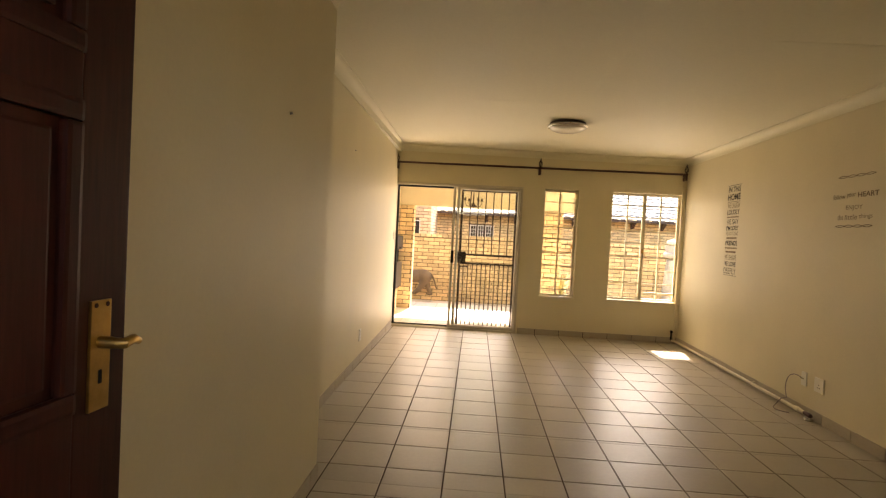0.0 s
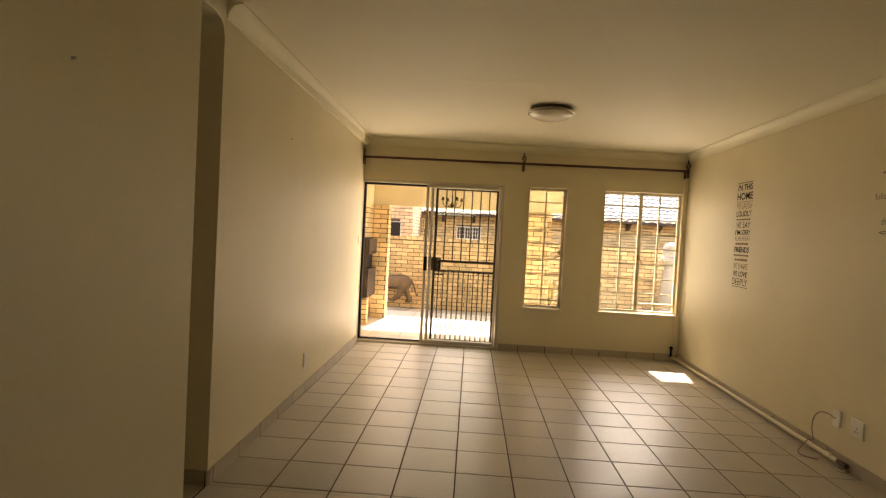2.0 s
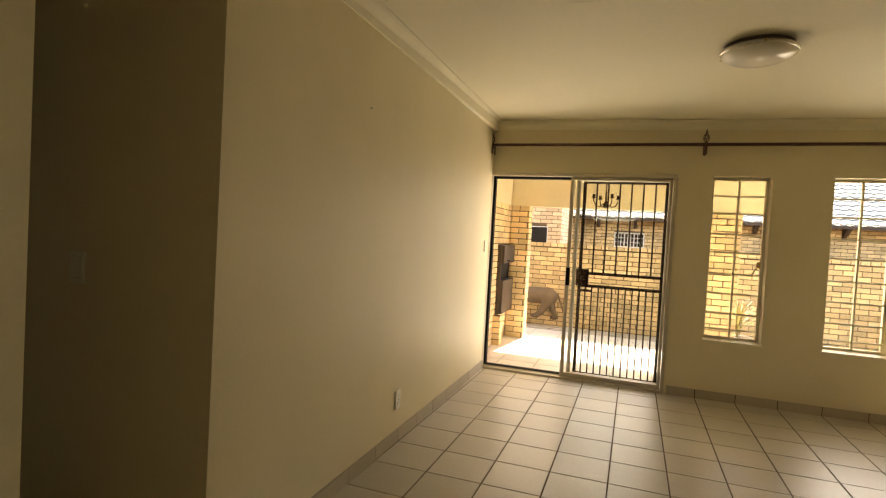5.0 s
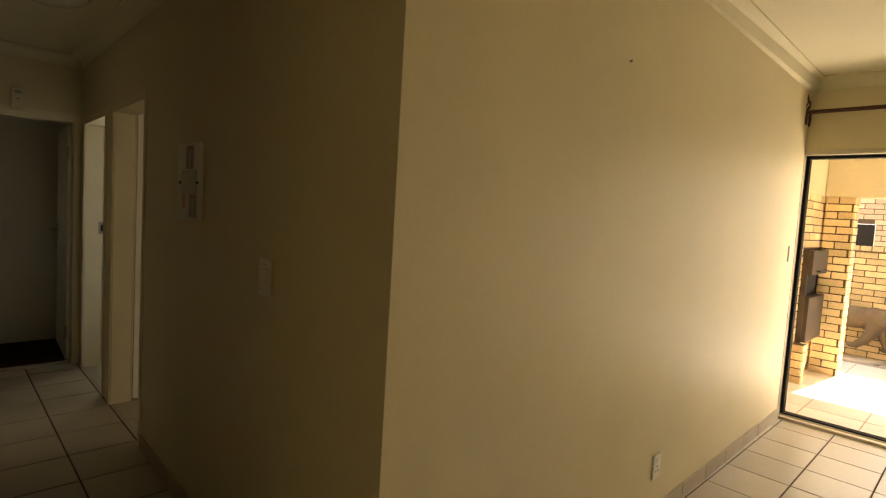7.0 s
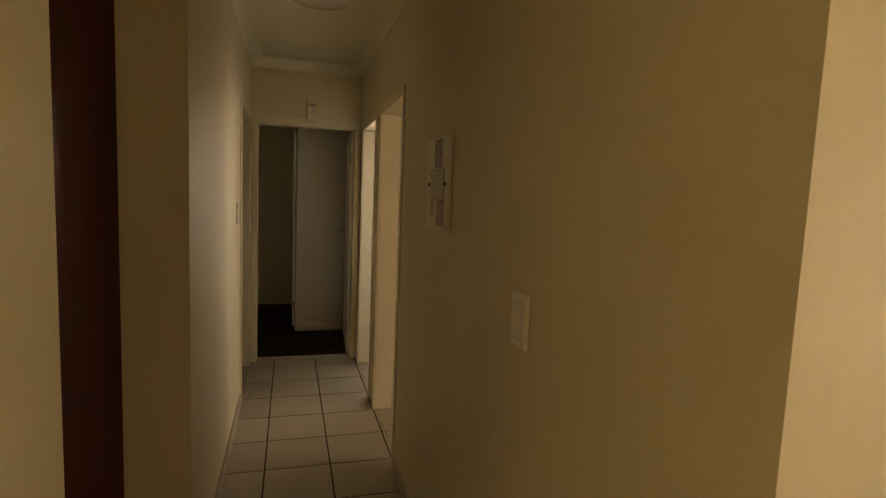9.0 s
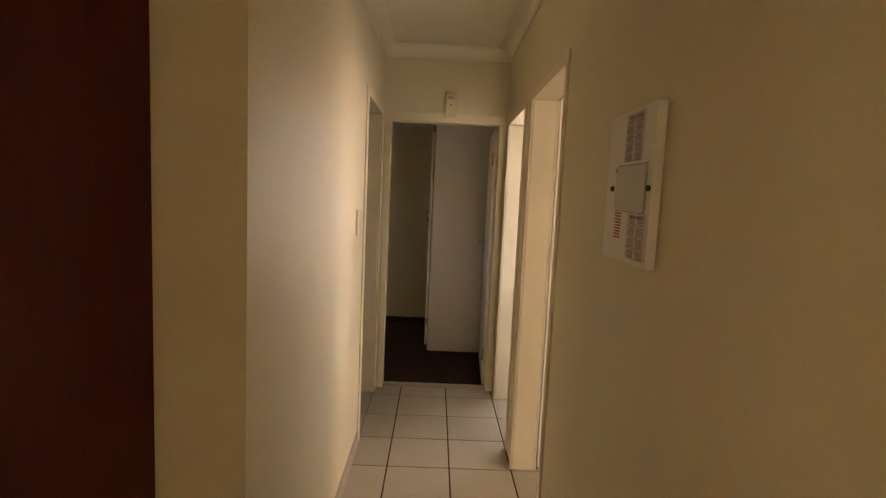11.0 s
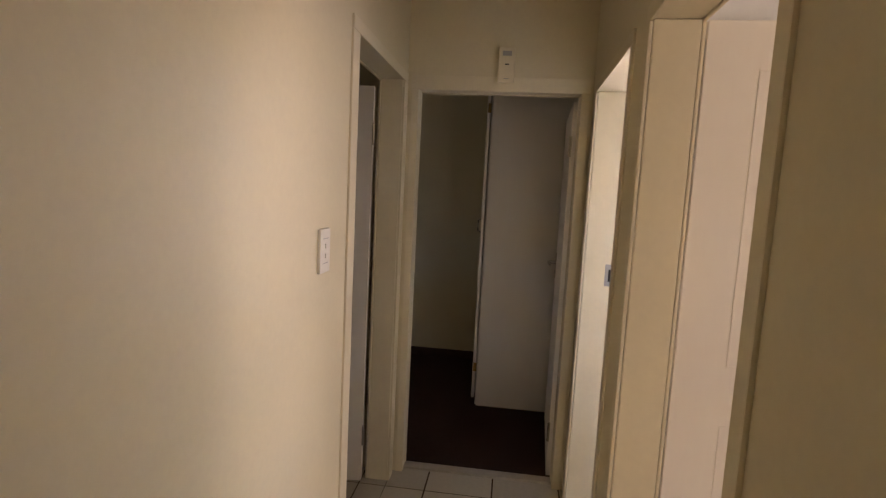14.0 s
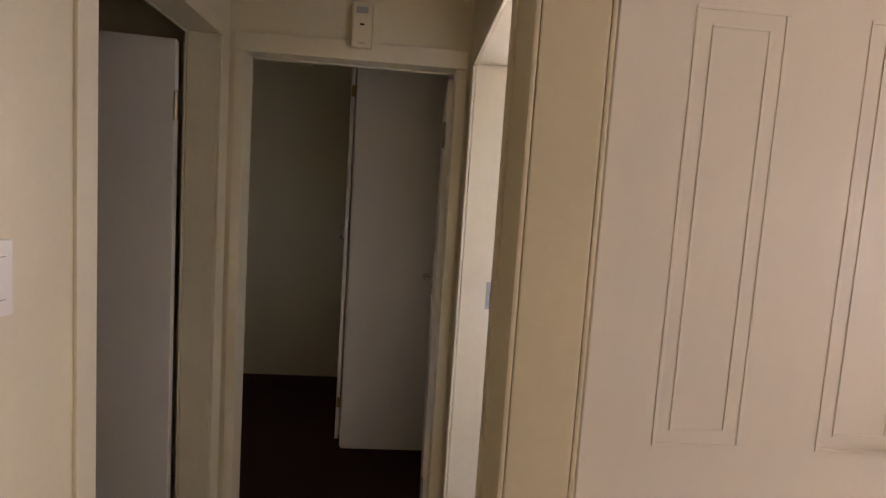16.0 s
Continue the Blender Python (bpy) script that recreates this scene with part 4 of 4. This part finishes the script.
# ---- patio and garden ----
indoors = set(scene.objects)
ZP = -0.03
patio = solid("patio_floor", box(-1.9, 3.2, 7.99, 10.70, -0.20, ZP - 0.004), PGROUT, "pale tiled patio floor", "patio", "structure")
tile_field([(-1.9, 3.2, 7.99, 10.70)], patio, 0.40, -1.0, 7.99, 0.008, ZP, PTILE, True)
solid("ground", box(-60, 60, -40, 140, -0.40, -0.19), SOIL, "dry garden ground", "ground", "structure")
strip = solid("pavement", box(-2.6, 6.0, 10.702, 11.50, -0.2, -0.10), MORTAR, "strip of brown garden paving", "paving", "structure")
pv, pf = [], []
for i in range(19):
    for j in range(2):
        xa, ya = -2.9 + i * 0.47 + (0.21 if j % 2 else 0) + random.uniform(-0.03, 0.03), 10.715 + j * 0.40
        k = len(pv)
        stone = tile_verts(xa, xa + 0.425 + random.uniform(-0.02, 0.02), ya, ya + 0.350 + random.uniform(-0.02, 0.02), -0.082, 0.03, 0.006)
        pv += [(x + 0.55 * (y - 11.1), y + 0.05 * math.sin(3 * x), z) for x, y, z in stone]
        pf += [tuple(k + q for q in f) for f in TILE_FACES]
ob = new("paver", raw_mesh("paver", pv, pf, PAVE))
ob.parent = strip
tagged(ob, kind="stuff")


def brick_boxes(length, z0, z1, depth=0.012, bl=0.212, bh=0.064, j=0.012, holes=()):
    """Stretcher-bond bricks on a face: local x along the wall, local -y out of it."""
    out = []
    row = 0
    z = z0
    while z < z1 - 0.02:
        zt2 = min(z + bh, z1)
        x = -(bl + j) / 2 if row % 2 else 0.0
        while x < length:
            a, b = max(0, x), min(length, x + bl)
            runs = [(a, b)]
            for h in holes:
                if z < h[3] and zt2 > h[2]:
                    runs = [r for u, v in runs for r in ((u, min(v, h[0])), (max(u, h[1]), v))]
            out += [(u, v, z, zt2, depth + random.uniform(-0.003, 0.003)) for u, v in runs if v - u > 0.03]
            x += bl + j
        z += bh + j
        row += 1
    return out


def box_verts(a, b, y0, y1, z0, z1):
    return [(a, y0, z0), (b, y0, z0), (b, y1, z0), (a, y1, z0), (a, y0, z1), (b, y0, z1), (b, y1, z1), (a, y1, z1)]


def brick_field(m, boxes, material, parent, name="brick_field"):
    verts, faces = [], []
    for a, b, z0, z1, d in boxes:
        k = len(verts)
        verts += [tuple(m @ Vector(v)) for v in box_verts(a, b, -d, 0.002, z0, z1)]
        faces += [tuple(k + q for q in f) for f in BOX_FACES]
    ob = new(name, raw_mesh(name, verts, faces, material))
    ob.parent = parent
    return tagged(ob, kind="stuff")


def brick_singles(m, boxes, material, parent):
    cache = {}
    for a, b, z0, z1, d in boxes:
        key = (round(b - a, 3), round(z1 - z0, 3))
        if key not in cache:
            w, h = (b - a) / 2, (z1 - z0) / 2
            cache[key] = raw_mesh("brick", box_verts(-w, w, -0.006, 0.008, -h, h), BOX_FACES, material)
        ob = new("brick", cache[key])
        ob.parent = parent
        ob.matrix_basis = m @ pose((a + b) / 2, -d + 0.006, (z0 + z1) / 2)


# garden wall behind the patio
gw = solid("garden_wall", box(-6.0, 9.0, 11.50, 11.70, -0.2, 1.225), MORTAR, "yellow face-brick garden wall", "garden wall", "structure")
brick_field(pose(-6.0, 11.50, 0), brick_boxes(15.0, -0.15, 1.215), BRICK, gw)
part("coping_bed", box(-6.0, 9.0, 11.49, 11.71, 1.2255, 1.280), MORTAR, gw)
brick_field(pose(-6.0, 11.49, 0), brick_boxes(15.0, 1.229, 1.287, 0.012, bl=0.104, bh=0.058), BRICK, gw, "coping_brick_field")

# built-in braai and its brick pier at the patio's side
bw = solid("patio_side_wall", box(-1.95, -1.70, 7.99, 10.02, -0.1, 1.78), MORTAR, "yellow face-brick patio wall with a built-in braai", "brick wall", "structure")
SIDE = pose(-1.70, 7.99, 0, 0, 0, 90)
HB = (1.18, 1.86, 0.35, 1.24)
brick_singles(SIDE, brick_boxes(2.03, ZP, 1.78, 0.012, holes=(HB,)), BRICKP, bw)


def pier(x0, x1, y0, y1):
    p = solid("patio_pier", box(x0, x1, y0, y1, -0.1, 1.78), MORTAR, "yellow face-brick patio pier", "pier", "structure", group="patio piers")
    brick_field(pose(x0 - 0.012, y0, 0), brick_boxes(x1 - x0 + 0.024, ZP, 1.78, 0.012), BRICK, p)
    brick_field(pose(x1, y0 - 0.012, 0, 0, 0, 90), brick_boxes(y1 - y0 + 0.012, ZP, 1.78, 0.012), BRICK, p)
    brick_field(pose(x0, y1, 0, 0, 0, -90), brick_boxes(y1 - y0 + 0.012, ZP, 1.78, 0.012), BRICK, p)


pier(-1.66, -1.44, 9.80, 10.02)
pier(0.78, 1.14, 9.80, 10.02)
leg = solid("braai_leg", box(-1.69, -1.60, 9.10, 9.22, ZP - 0.02, 0.34), MORTAR, "brick leg under the braai", "brick leg", "structure")
brick_field(pose(-1.70, 9.10, 0), brick_boxes(0.10, ZP, 0.34, 0.01), BRICK, leg)
brick_field(pose(-1.60, 9.10, 0, 0, 0, 90), brick_boxes(0.12, ZP, 0.34, 0.01), BRICK, leg)
braai = thing("braai", "built-in steel barbecue with dark open slot", "barbecue", (-1.7, 9.5, 0.45))
BX = -1.690
# flat matt black back, seen in the slot between the doors
part("back_box", box(BX - 0.02, BX + 0.004, 9.17, 9.85, 0.35, 1.24), MATTBLACK, braai)
part("hood_door", box(BX + 0.005, BX + 0.085, 9.18, 9.84, 1.005, 1.235, 0.006), STEEL, braai)
part("lower_door", box(BX + 0.005, BX + 0.085, 9.18, 9.84, 0.355, 0.785, 0.006), STEEL, braai)
part("frame", box(BX + 0.005, BX + 0.05, 9.17, 9.195, 0.35, 1.24, 0.003), STEEL, braai)
part("frame", box(BX + 0.005, BX + 0.05, 9.825, 9.85, 0.35, 1.24, 0.003), STEEL, braai)
part("handle", tube([(BX + 0.086, 9.35, 1.04), (BX + 0.115, 9.35, 1.04), (BX + 0.115, 9.65, 1.04), (BX + 0.086, 9.65, 1.04)], 0.007, 8), STEEL, braai, smooth=True)

solid("patio_upper_wall", box(-1.95, -1.69, 7.99, 10.02, 1.782, 2.60), PLASTER, "cream plastered wall above the braai", "wall", "structure")
solid("patio_beam", box(-1.688, 1.62, 9.80, 10.02, 1.782, 2.60, 0.008), PLASTER, "cream plastered patio beam", "beam", "structure")
solid("patio_ceiling", box(-1.95, 2.27, 7.99, 10.98, 2.602, 2.70), CEIL, "cream patio ceiling", "ceiling", "structure")
solid("patio_roof", box(-2.3, 2.27, 7.99, 10.98, 2.702, 2.80), ROOFT, "grey patio roof edge", "roof", "structure")
solid("patio_fascia", box(-2.3, 1.62, 10.982, 11.02, 2.05, 2.80, 0.004), FASCIA, "white patio fascia and gutter", "fascia", "structure")
# unseen eave, its depth set by the top of the sun patch indoors
solid("house_eave", box(2.205, 4.2, 7.99, 9.25, 2.25, 2.38, 0.006), FASCIA, "unseen white boxed eave that cuts off sunlight", "eave", "structure")
# unseen eave, made deep enough to block sun from the side bedroom window
solid("house_eave_west", box(-9.0, -2.32, 7.99, 9.70, 2.45, 2.56, 0.006), FASCIA, "unseen white boxed eave that cuts off sunlight", "eave", "structure")
# unseen roof, stretched past the front door to keep sky light out
solid("house_roof", box(-9.1, 4.2, -3.98, 7.985, 2.78, 2.90), ROOFT, "unseen flat grey roof drawn out over the entrance to block sky light", "roof", "structure")
# unseen wall and paving, added to bounce and reflect light through the front door
solid("entrance_wall", box(-7, 6, -4.2, -4.0, -0.2, 2.0), PLASTER, "unseen cream plastered wall added outside the entrance", "boundary wall", "structure")
solid("entrance_paving", box(-7, 6, -4.0, 0.275, -0.18, -0.02), PAVE, "unseen brown paving added outside the entrance", "paving", "structure")

pl = thing("patio_lantern", "dark iron patio chandelier with small cups", "outdoor lamp", (-0.40, 9.0, 2.6))
LX, LY = -0.40, 9.0
part("stem", tube([(LX, LY, 2.60), (LX, LY, 1.93)], 0.007, 8), IRON, pl)
part("hub", lathe([(0, -0.05), (0.022, -0.03), (0.03, 0), (0.018, 0.03), (0, 0.04)], 14, (LX, LY, 1.79)), IRON, pl, smooth=True)
part("stem", tube([(LX, LY, 1.94), (LX, LY, 1.81)], 0.010, 8), IRON, pl)
for k in range(4):
    a = 0.5 + k * math.pi / 2
    ca, sa = math.cos(a), math.sin(a)
    arm = part("arm", tube([(LX + ca * r, LY + sa * r, zz) for r, zz in ((0.02, 1.80), (0.07, 1.76), (0.12, 1.77), (0.15, 1.82), (0.15, 1.85))], 0.006, 8), IRON, pl, smooth=True)
    part("cup", lathe([(0, 0), (0.03, 0.004), (0.018, 0.012), (0.016, 0.05), (0, 0.05)], 12, (LX + ca * 0.15, LY + sa * 0.15, 1.85)), IRON, arm, smooth=True)

# cast elephant against the garden wall
EX, EY = -1.60, 11.39


def blob(bm, c, s, seg=16):
    r = bmesh.ops.create_uvsphere(bm, u_segments=seg, v_segments=10, radius=1.0)
    for v in r["verts"]:
        v.co = Vector((c[0] + v.co.x * s[0], c[1] + v.co.y * s[1], c[2] + v.co.z * s[2]))


eb = bmesh.new()
blob(eb, (EX - 0.02, EY, 0.375), (0.40, 0.125, 0.135))
blob(eb, (EX + 0.23, EY, 0.370), (0.185, 0.12, 0.150))
blob(eb, (EX - 0.42, EY, 0.39), (0.17, 0.12, 0.17))
bm_tube(eb, [(EX + 0.25, EY - 0.04, 0.33), (EX + 0.22, EY - 0.05, 0.20), (EX + 0.15, EY - 0.05, 0.10), (EX + 0.08, EY - 0.05, 0.045)], 0.060, 12, [1.75, 1.15, 0.80, 0.72])
blob(eb, (EX + 0.055, EY - 0.05, 0.040), (0.070, 0.045, 0.032))
bm_tube(eb, [(EX + 0.27, EY + 0.03, 0.33), (EX + 0.32, EY + 0.03, 0.20), (EX + 0.35, EY + 0.03, 0.11), (EX + 0.39, EY + 0.03, 0.03)], 0.056, 12, [1.7, 1.05, 0.80, 0.75])
blob(eb, (EX + 0.375, EY + 0.03, 0.022), (0.066, 0.045, 0.030))
for lx, dx in ((-0.20, -0.12), (-0.30, 0.05)):
    bm_tube(eb, [(EX + lx, EY, 0.32), (EX + lx + dx * 0.4, EY, 0.16), (EX + lx + dx, EY, 0.02)], 0.060, 12, [1.5, 0.95, 0.85])
bm_tube(eb, [(EX + 0.385, EY, 0.43), (EX + 0.43, EY, 0.37), (EX + 0.47, EY, 0.28), (EX + 0.50, EY, 0.18), (EX + 0.53, EY, 0.13)], 0.019, 8, [1.3, 1.0, 0.8, 0.7, 1.1])
bm_tube(eb, [(EX - 0.55, EY, 0.40), (EX - 0.66, EY, 0.26), (EX - 0.68, EY, 0.10), (EX - 0.74, EY, 0.05)], 0.05, 10, [1.2, 0.9, 0.7, 0.5])
for v in eb.verts:
    v.co += Vector((0, 0, 0.035)) + Vector((1, 1, 1)) * 0.006 * noise.noise(v.co * 9)
solid("elephant_statue", eb, CLAY, "dark cast elephant figure fixed to the garden wall", "statue", smooth=True)

# potted plant outside the narrow window
pp = thing("potted_plant", "dry yellow grassy plant in a pale pot", "potted plant", (1.28, 10.40, ZP))
part("pot", lathe([(0, 0), (0.12, 0), (0.17, 0.20), (0.19, 0.23), (0.18, 0.245), (0.16, 0.235), (0.15, 0.20), (0, 0.19)], 28, (1.28, 10.40, ZP)), POT, pp, smooth=True)
part("soil", lathe([(0.153, 0.205), (0.10, 0.215), (0, 0.218)], 20, (1.28, 10.40, ZP)), SOIL, pp)
lb = bmesh.new()
for k in range(90):
    a, lean, hgt = random.uniform(0, 6.283), random.uniform(0.08, 0.34), random.uniform(0.30, 0.85)
    ca, sa = math.cos(a), math.sin(a)
    pts = [(1.28 + ca * lean * u * u * 1.1 + random.uniform(-.004, .004), 10.40 + sa * lean * u * u * 1.1, ZP + 0.2 + hgt * (u - 0.35 * u * u * u)) for u in [i / 6 for i in range(7)]]
    w = 0.013
    row = [(lb.verts.new((p[0] - sa * w * (1 - i / 6.5), p[1] + ca * w * (1 - i / 6.5), p[2])), lb.verts.new((p[0] + sa * w * (1 - i / 6.5), p[1] - ca * w * (1 - i / 6.5), p[2]))) for i, p in enumerate(pts)]
    for u, v in zip(row, row[1:]):
        lb.faces.new((u[0], u[1], v[1], v[0]))
part("leaves", lb, LEAF, pp)

# pale garden ornament beyond the wide window
solid("garden_ornament", lathe([(0, 0), (0.20, 0), (0.20, 0.08), (0.13, 0.14), (0.16, 0.5), (0.12, 0.95), (0.10, 1.12), (0.17, 1.18), (0.17, 1.22), (0.13, 1.26), (0.15, 1.36), (0.12, 1.46), (0, 1.52)], 24, (3.50, 11.1, -0.08)),
      STONE, "pale cast-stone garden column with a domed top", "garden ornament", smooth=True)

# ---- neighbours beyond the wall ----
tw = thing("brick_outbuilding", "red face-brick outbuilding with a dark window", "building", (-2.0, 13.4, 0))
wallp = part("wall", box(-3.6, -1.42, 13.0, 15.0, -0.2, 3.2), MORTAR, tw)
brick_field(pose(-3.6, 13.0, 0), brick_boxes(2.18, 0.9, 3.2, holes=((1.57, 1.92, 1.23, 1.59),)), BRICKR, wallp)
brick_field(pose(-1.42, 13.0, 0, 0, 0, 90), brick_boxes(2.0, 0.9, 3.2), BRICKR, wallp)
wo = part("window", box(-2.05, -1.66, 12.985, 13.02, 1.23, 1.59, 0.004), FASCIA, tw)
part("pane", box(-2.04, -1.67, 12.978, 12.984, 1.242, 1.578), DARK, wo)
nh = thing("neighbour_house", "brick neighbour house with grey tiled roof", "house", (3.0, 17.0, 0))
NY, NZ = 15.5, 1.81
nw = part("wall", box(-2.25, 12.0, NY, NY + 0.25, -0.2, NZ + 0.1), MORTAR, nh)
brick_field(pose(-2.25, NY, 0), brick_boxes(14.2, 0.8, NZ + 0.09, holes=((1.735, 2.405, 1.245, 1.605),)), BRICK, nw)
hw = part("window", box(-0.51, 0.15, NY - 0.02, NY + 0.02, 1.25, 1.60, 0.004), FASCIA, nh)
for k in range(3):
    px = -0.48 + k * 0.21
    part("pane", box(px, px + 0.185, NY - 0.026, NY - 0.021, 1.28, 1.57), DARK, hw)
    for q in (1, 2):
        part("glazing_bar", box(px + q * 0.0617 - 0.007, px + q * 0.0617 + 0.007, NY - 0.034, NY - 0.0265, 1.28, 1.57), FASCIA, hw)
        part("glazing_bar", box(px, px + 0.185, NY - 0.040, NY - 0.0345, 1.28 + q * 0.097 - 0.006, 1.28 + q * 0.097 + 0.006), FASCIA, hw)
part("fascia", box(-2.0, 12.2, NY - 0.60, NY - 0.575, NZ + 0.05, NZ + 0.12, 0.004), DWOOD, nh)
part("soffit", box(-2.0, 12.2, NY - 0.58, NY, NZ + 0.102, NZ + 0.118), DWOOD, nh)
for k in range(14):
    bx = -0.9 + k * 0.80
    eb = bmesh.new()
    prof = [(NY - 0.42, NZ + 0.10), (NY - 0.001, NZ + 0.10), (NY - 0.001, NZ - 0.12), (NY - 0.05, NZ - 0.12)]
    ends = [[eb.verts.new((x, y, z)) for y, z in prof] for x in (bx, bx + 0.07)]
    for i in range(4):
        eb.faces.new((ends[0][i], ends[0][(i + 1) % 4], ends[1][(i + 1) % 4], ends[1][i]))
    eb.faces.new(ends[0])
    eb.faces.new(ends[1][::-1])
    part("eave_bracket", eb, DWOOD, nh)
rv, rf = [], []
sl = math.tan(radians(24))
for r in range(18):
    for c in range(66):
        a = -2.05 + c * 0.208
        y0, y1 = NY - 0.66 + r * 0.25, NY - 0.66 + (r + 1) * 0.25 + 0.03
        for q in range(4):
            u0, u1 = a + q * 0.052, a + (q + 1) * 0.052
            h0, h1 = 0.014 * math.sin(q * math.pi / 2), 0.014 * math.sin((q + 1) * math.pi / 2)
            k = len(rv)
            zb = NZ + 0.12 + r * 0.25 * sl + 0.028
            ze = NZ + 0.12 + (r + 1) * 0.25 * sl + 0.03 * sl + 0.002
            rv += [(u0, y0, zb + h0), (u1, y0, zb + h1), (u1, y1, ze + h1), (u0, y1, ze + h0), (u0, y0, zb + h0 - 0.030), (u1, y0, zb + h1 - 0.030)]
            rf += [(k, k + 1, k + 2, k + 3), (k, k + 4, k + 5, k + 1)]
rt = new("roof_tile_field", raw_mesh("roof_tile_field", rv, rf, ROOFT))
rt.parent = nh
rt.matrix_basis = nh.matrix_basis.inverted()
tagged(rt, kind="stuff")

for ob in [o for o in scene.objects if o not in indoors and o.parent is None and o.name != "ground"]:
    turned(ob, END)

# ---- floor tiles and skirting, piece by piece ----
tile_field([(XN, XR + 0.08, 0.36, YB + 0.08), (XL, XR + 0.08, YB + 0.08, YN - 0.017), (XL - 0.06, XR + 0.08, YN - 0.017, YE), (XC, XN - 0.11, YB - 0.035, YB + 0.08), (XC, XL, YB + 0.08, YN - 0.017), (XC, RW, CF - 0.02, YB - 0.035), (XE - 0.06, XC, YS, YN + 0.045)], floor, S, GX, GY, 0.008, 0.0, TILE, True)


def skirting(name, axis, at, side, a0, a1, origin):
    base = solid(name, box(a0, a1, min(at, at + side * 0.004), max(at, at + side * 0.004), 0.0, 0.078) if axis == 'x' else box(min(at, at + side * 0.004), max(at, at + side * 0.004), a0, a1, 0.0, 0.078),
                 GROUT, "beige ceramic tile skirting", "skirting", "structure")
    i = math.floor((a0 - origin) / S)
    while origin + i * S < a1:
        u, v = max(a0, origin + i * S + 0.004), min(a1, origin + (i + 1) * S - 0.004)
        if v - u > 0.012:
            d = 0.011 + random.uniform(-0.0008, 0.0008)
            lo, hi = min(at + side * 0.001, at + side * d), max(at + side * 0.001, at + side * d)
            vs = box_verts(u, v, lo, hi, 0.001, 0.083) if axis == 'x' else box_verts(lo, hi, u, v, 0.001, 0.083)
            ob = new("tile", raw_mesh("tile", vs, BOX_FACES, SKIRT))
            ob.parent = base
        i += 1
    return base


skirting("baseboard_west", 'y', XL, 1, YN - 0.02, YE - 0.002, GY).matrix_basis = SKEW
skirting("baseboard_end", 'x', YE, -1, SD[1] + 0.02, XR + 0.05, GX)
skirting("baseboard_east", 'y', XR, -1, YF, YE - 0.002, GY).matrix_basis = ESKEW
skirting("baseboard_entry", 'y', XN, 1, YF + 0.02, YB + 0.08, GY)
skirting("baseboard_north", 'x', YN, -1, D1[1] + 0.02, XL + 0.009, GX).matrix_basis = NSKEW
skirting("baseboard_south", 'x', YS, 1, D2[1] + 0.06, XC - 0.001, GX)
skirting("baseboard_recess", 'x', YB, 1, RW, XN - 0.11, GX)
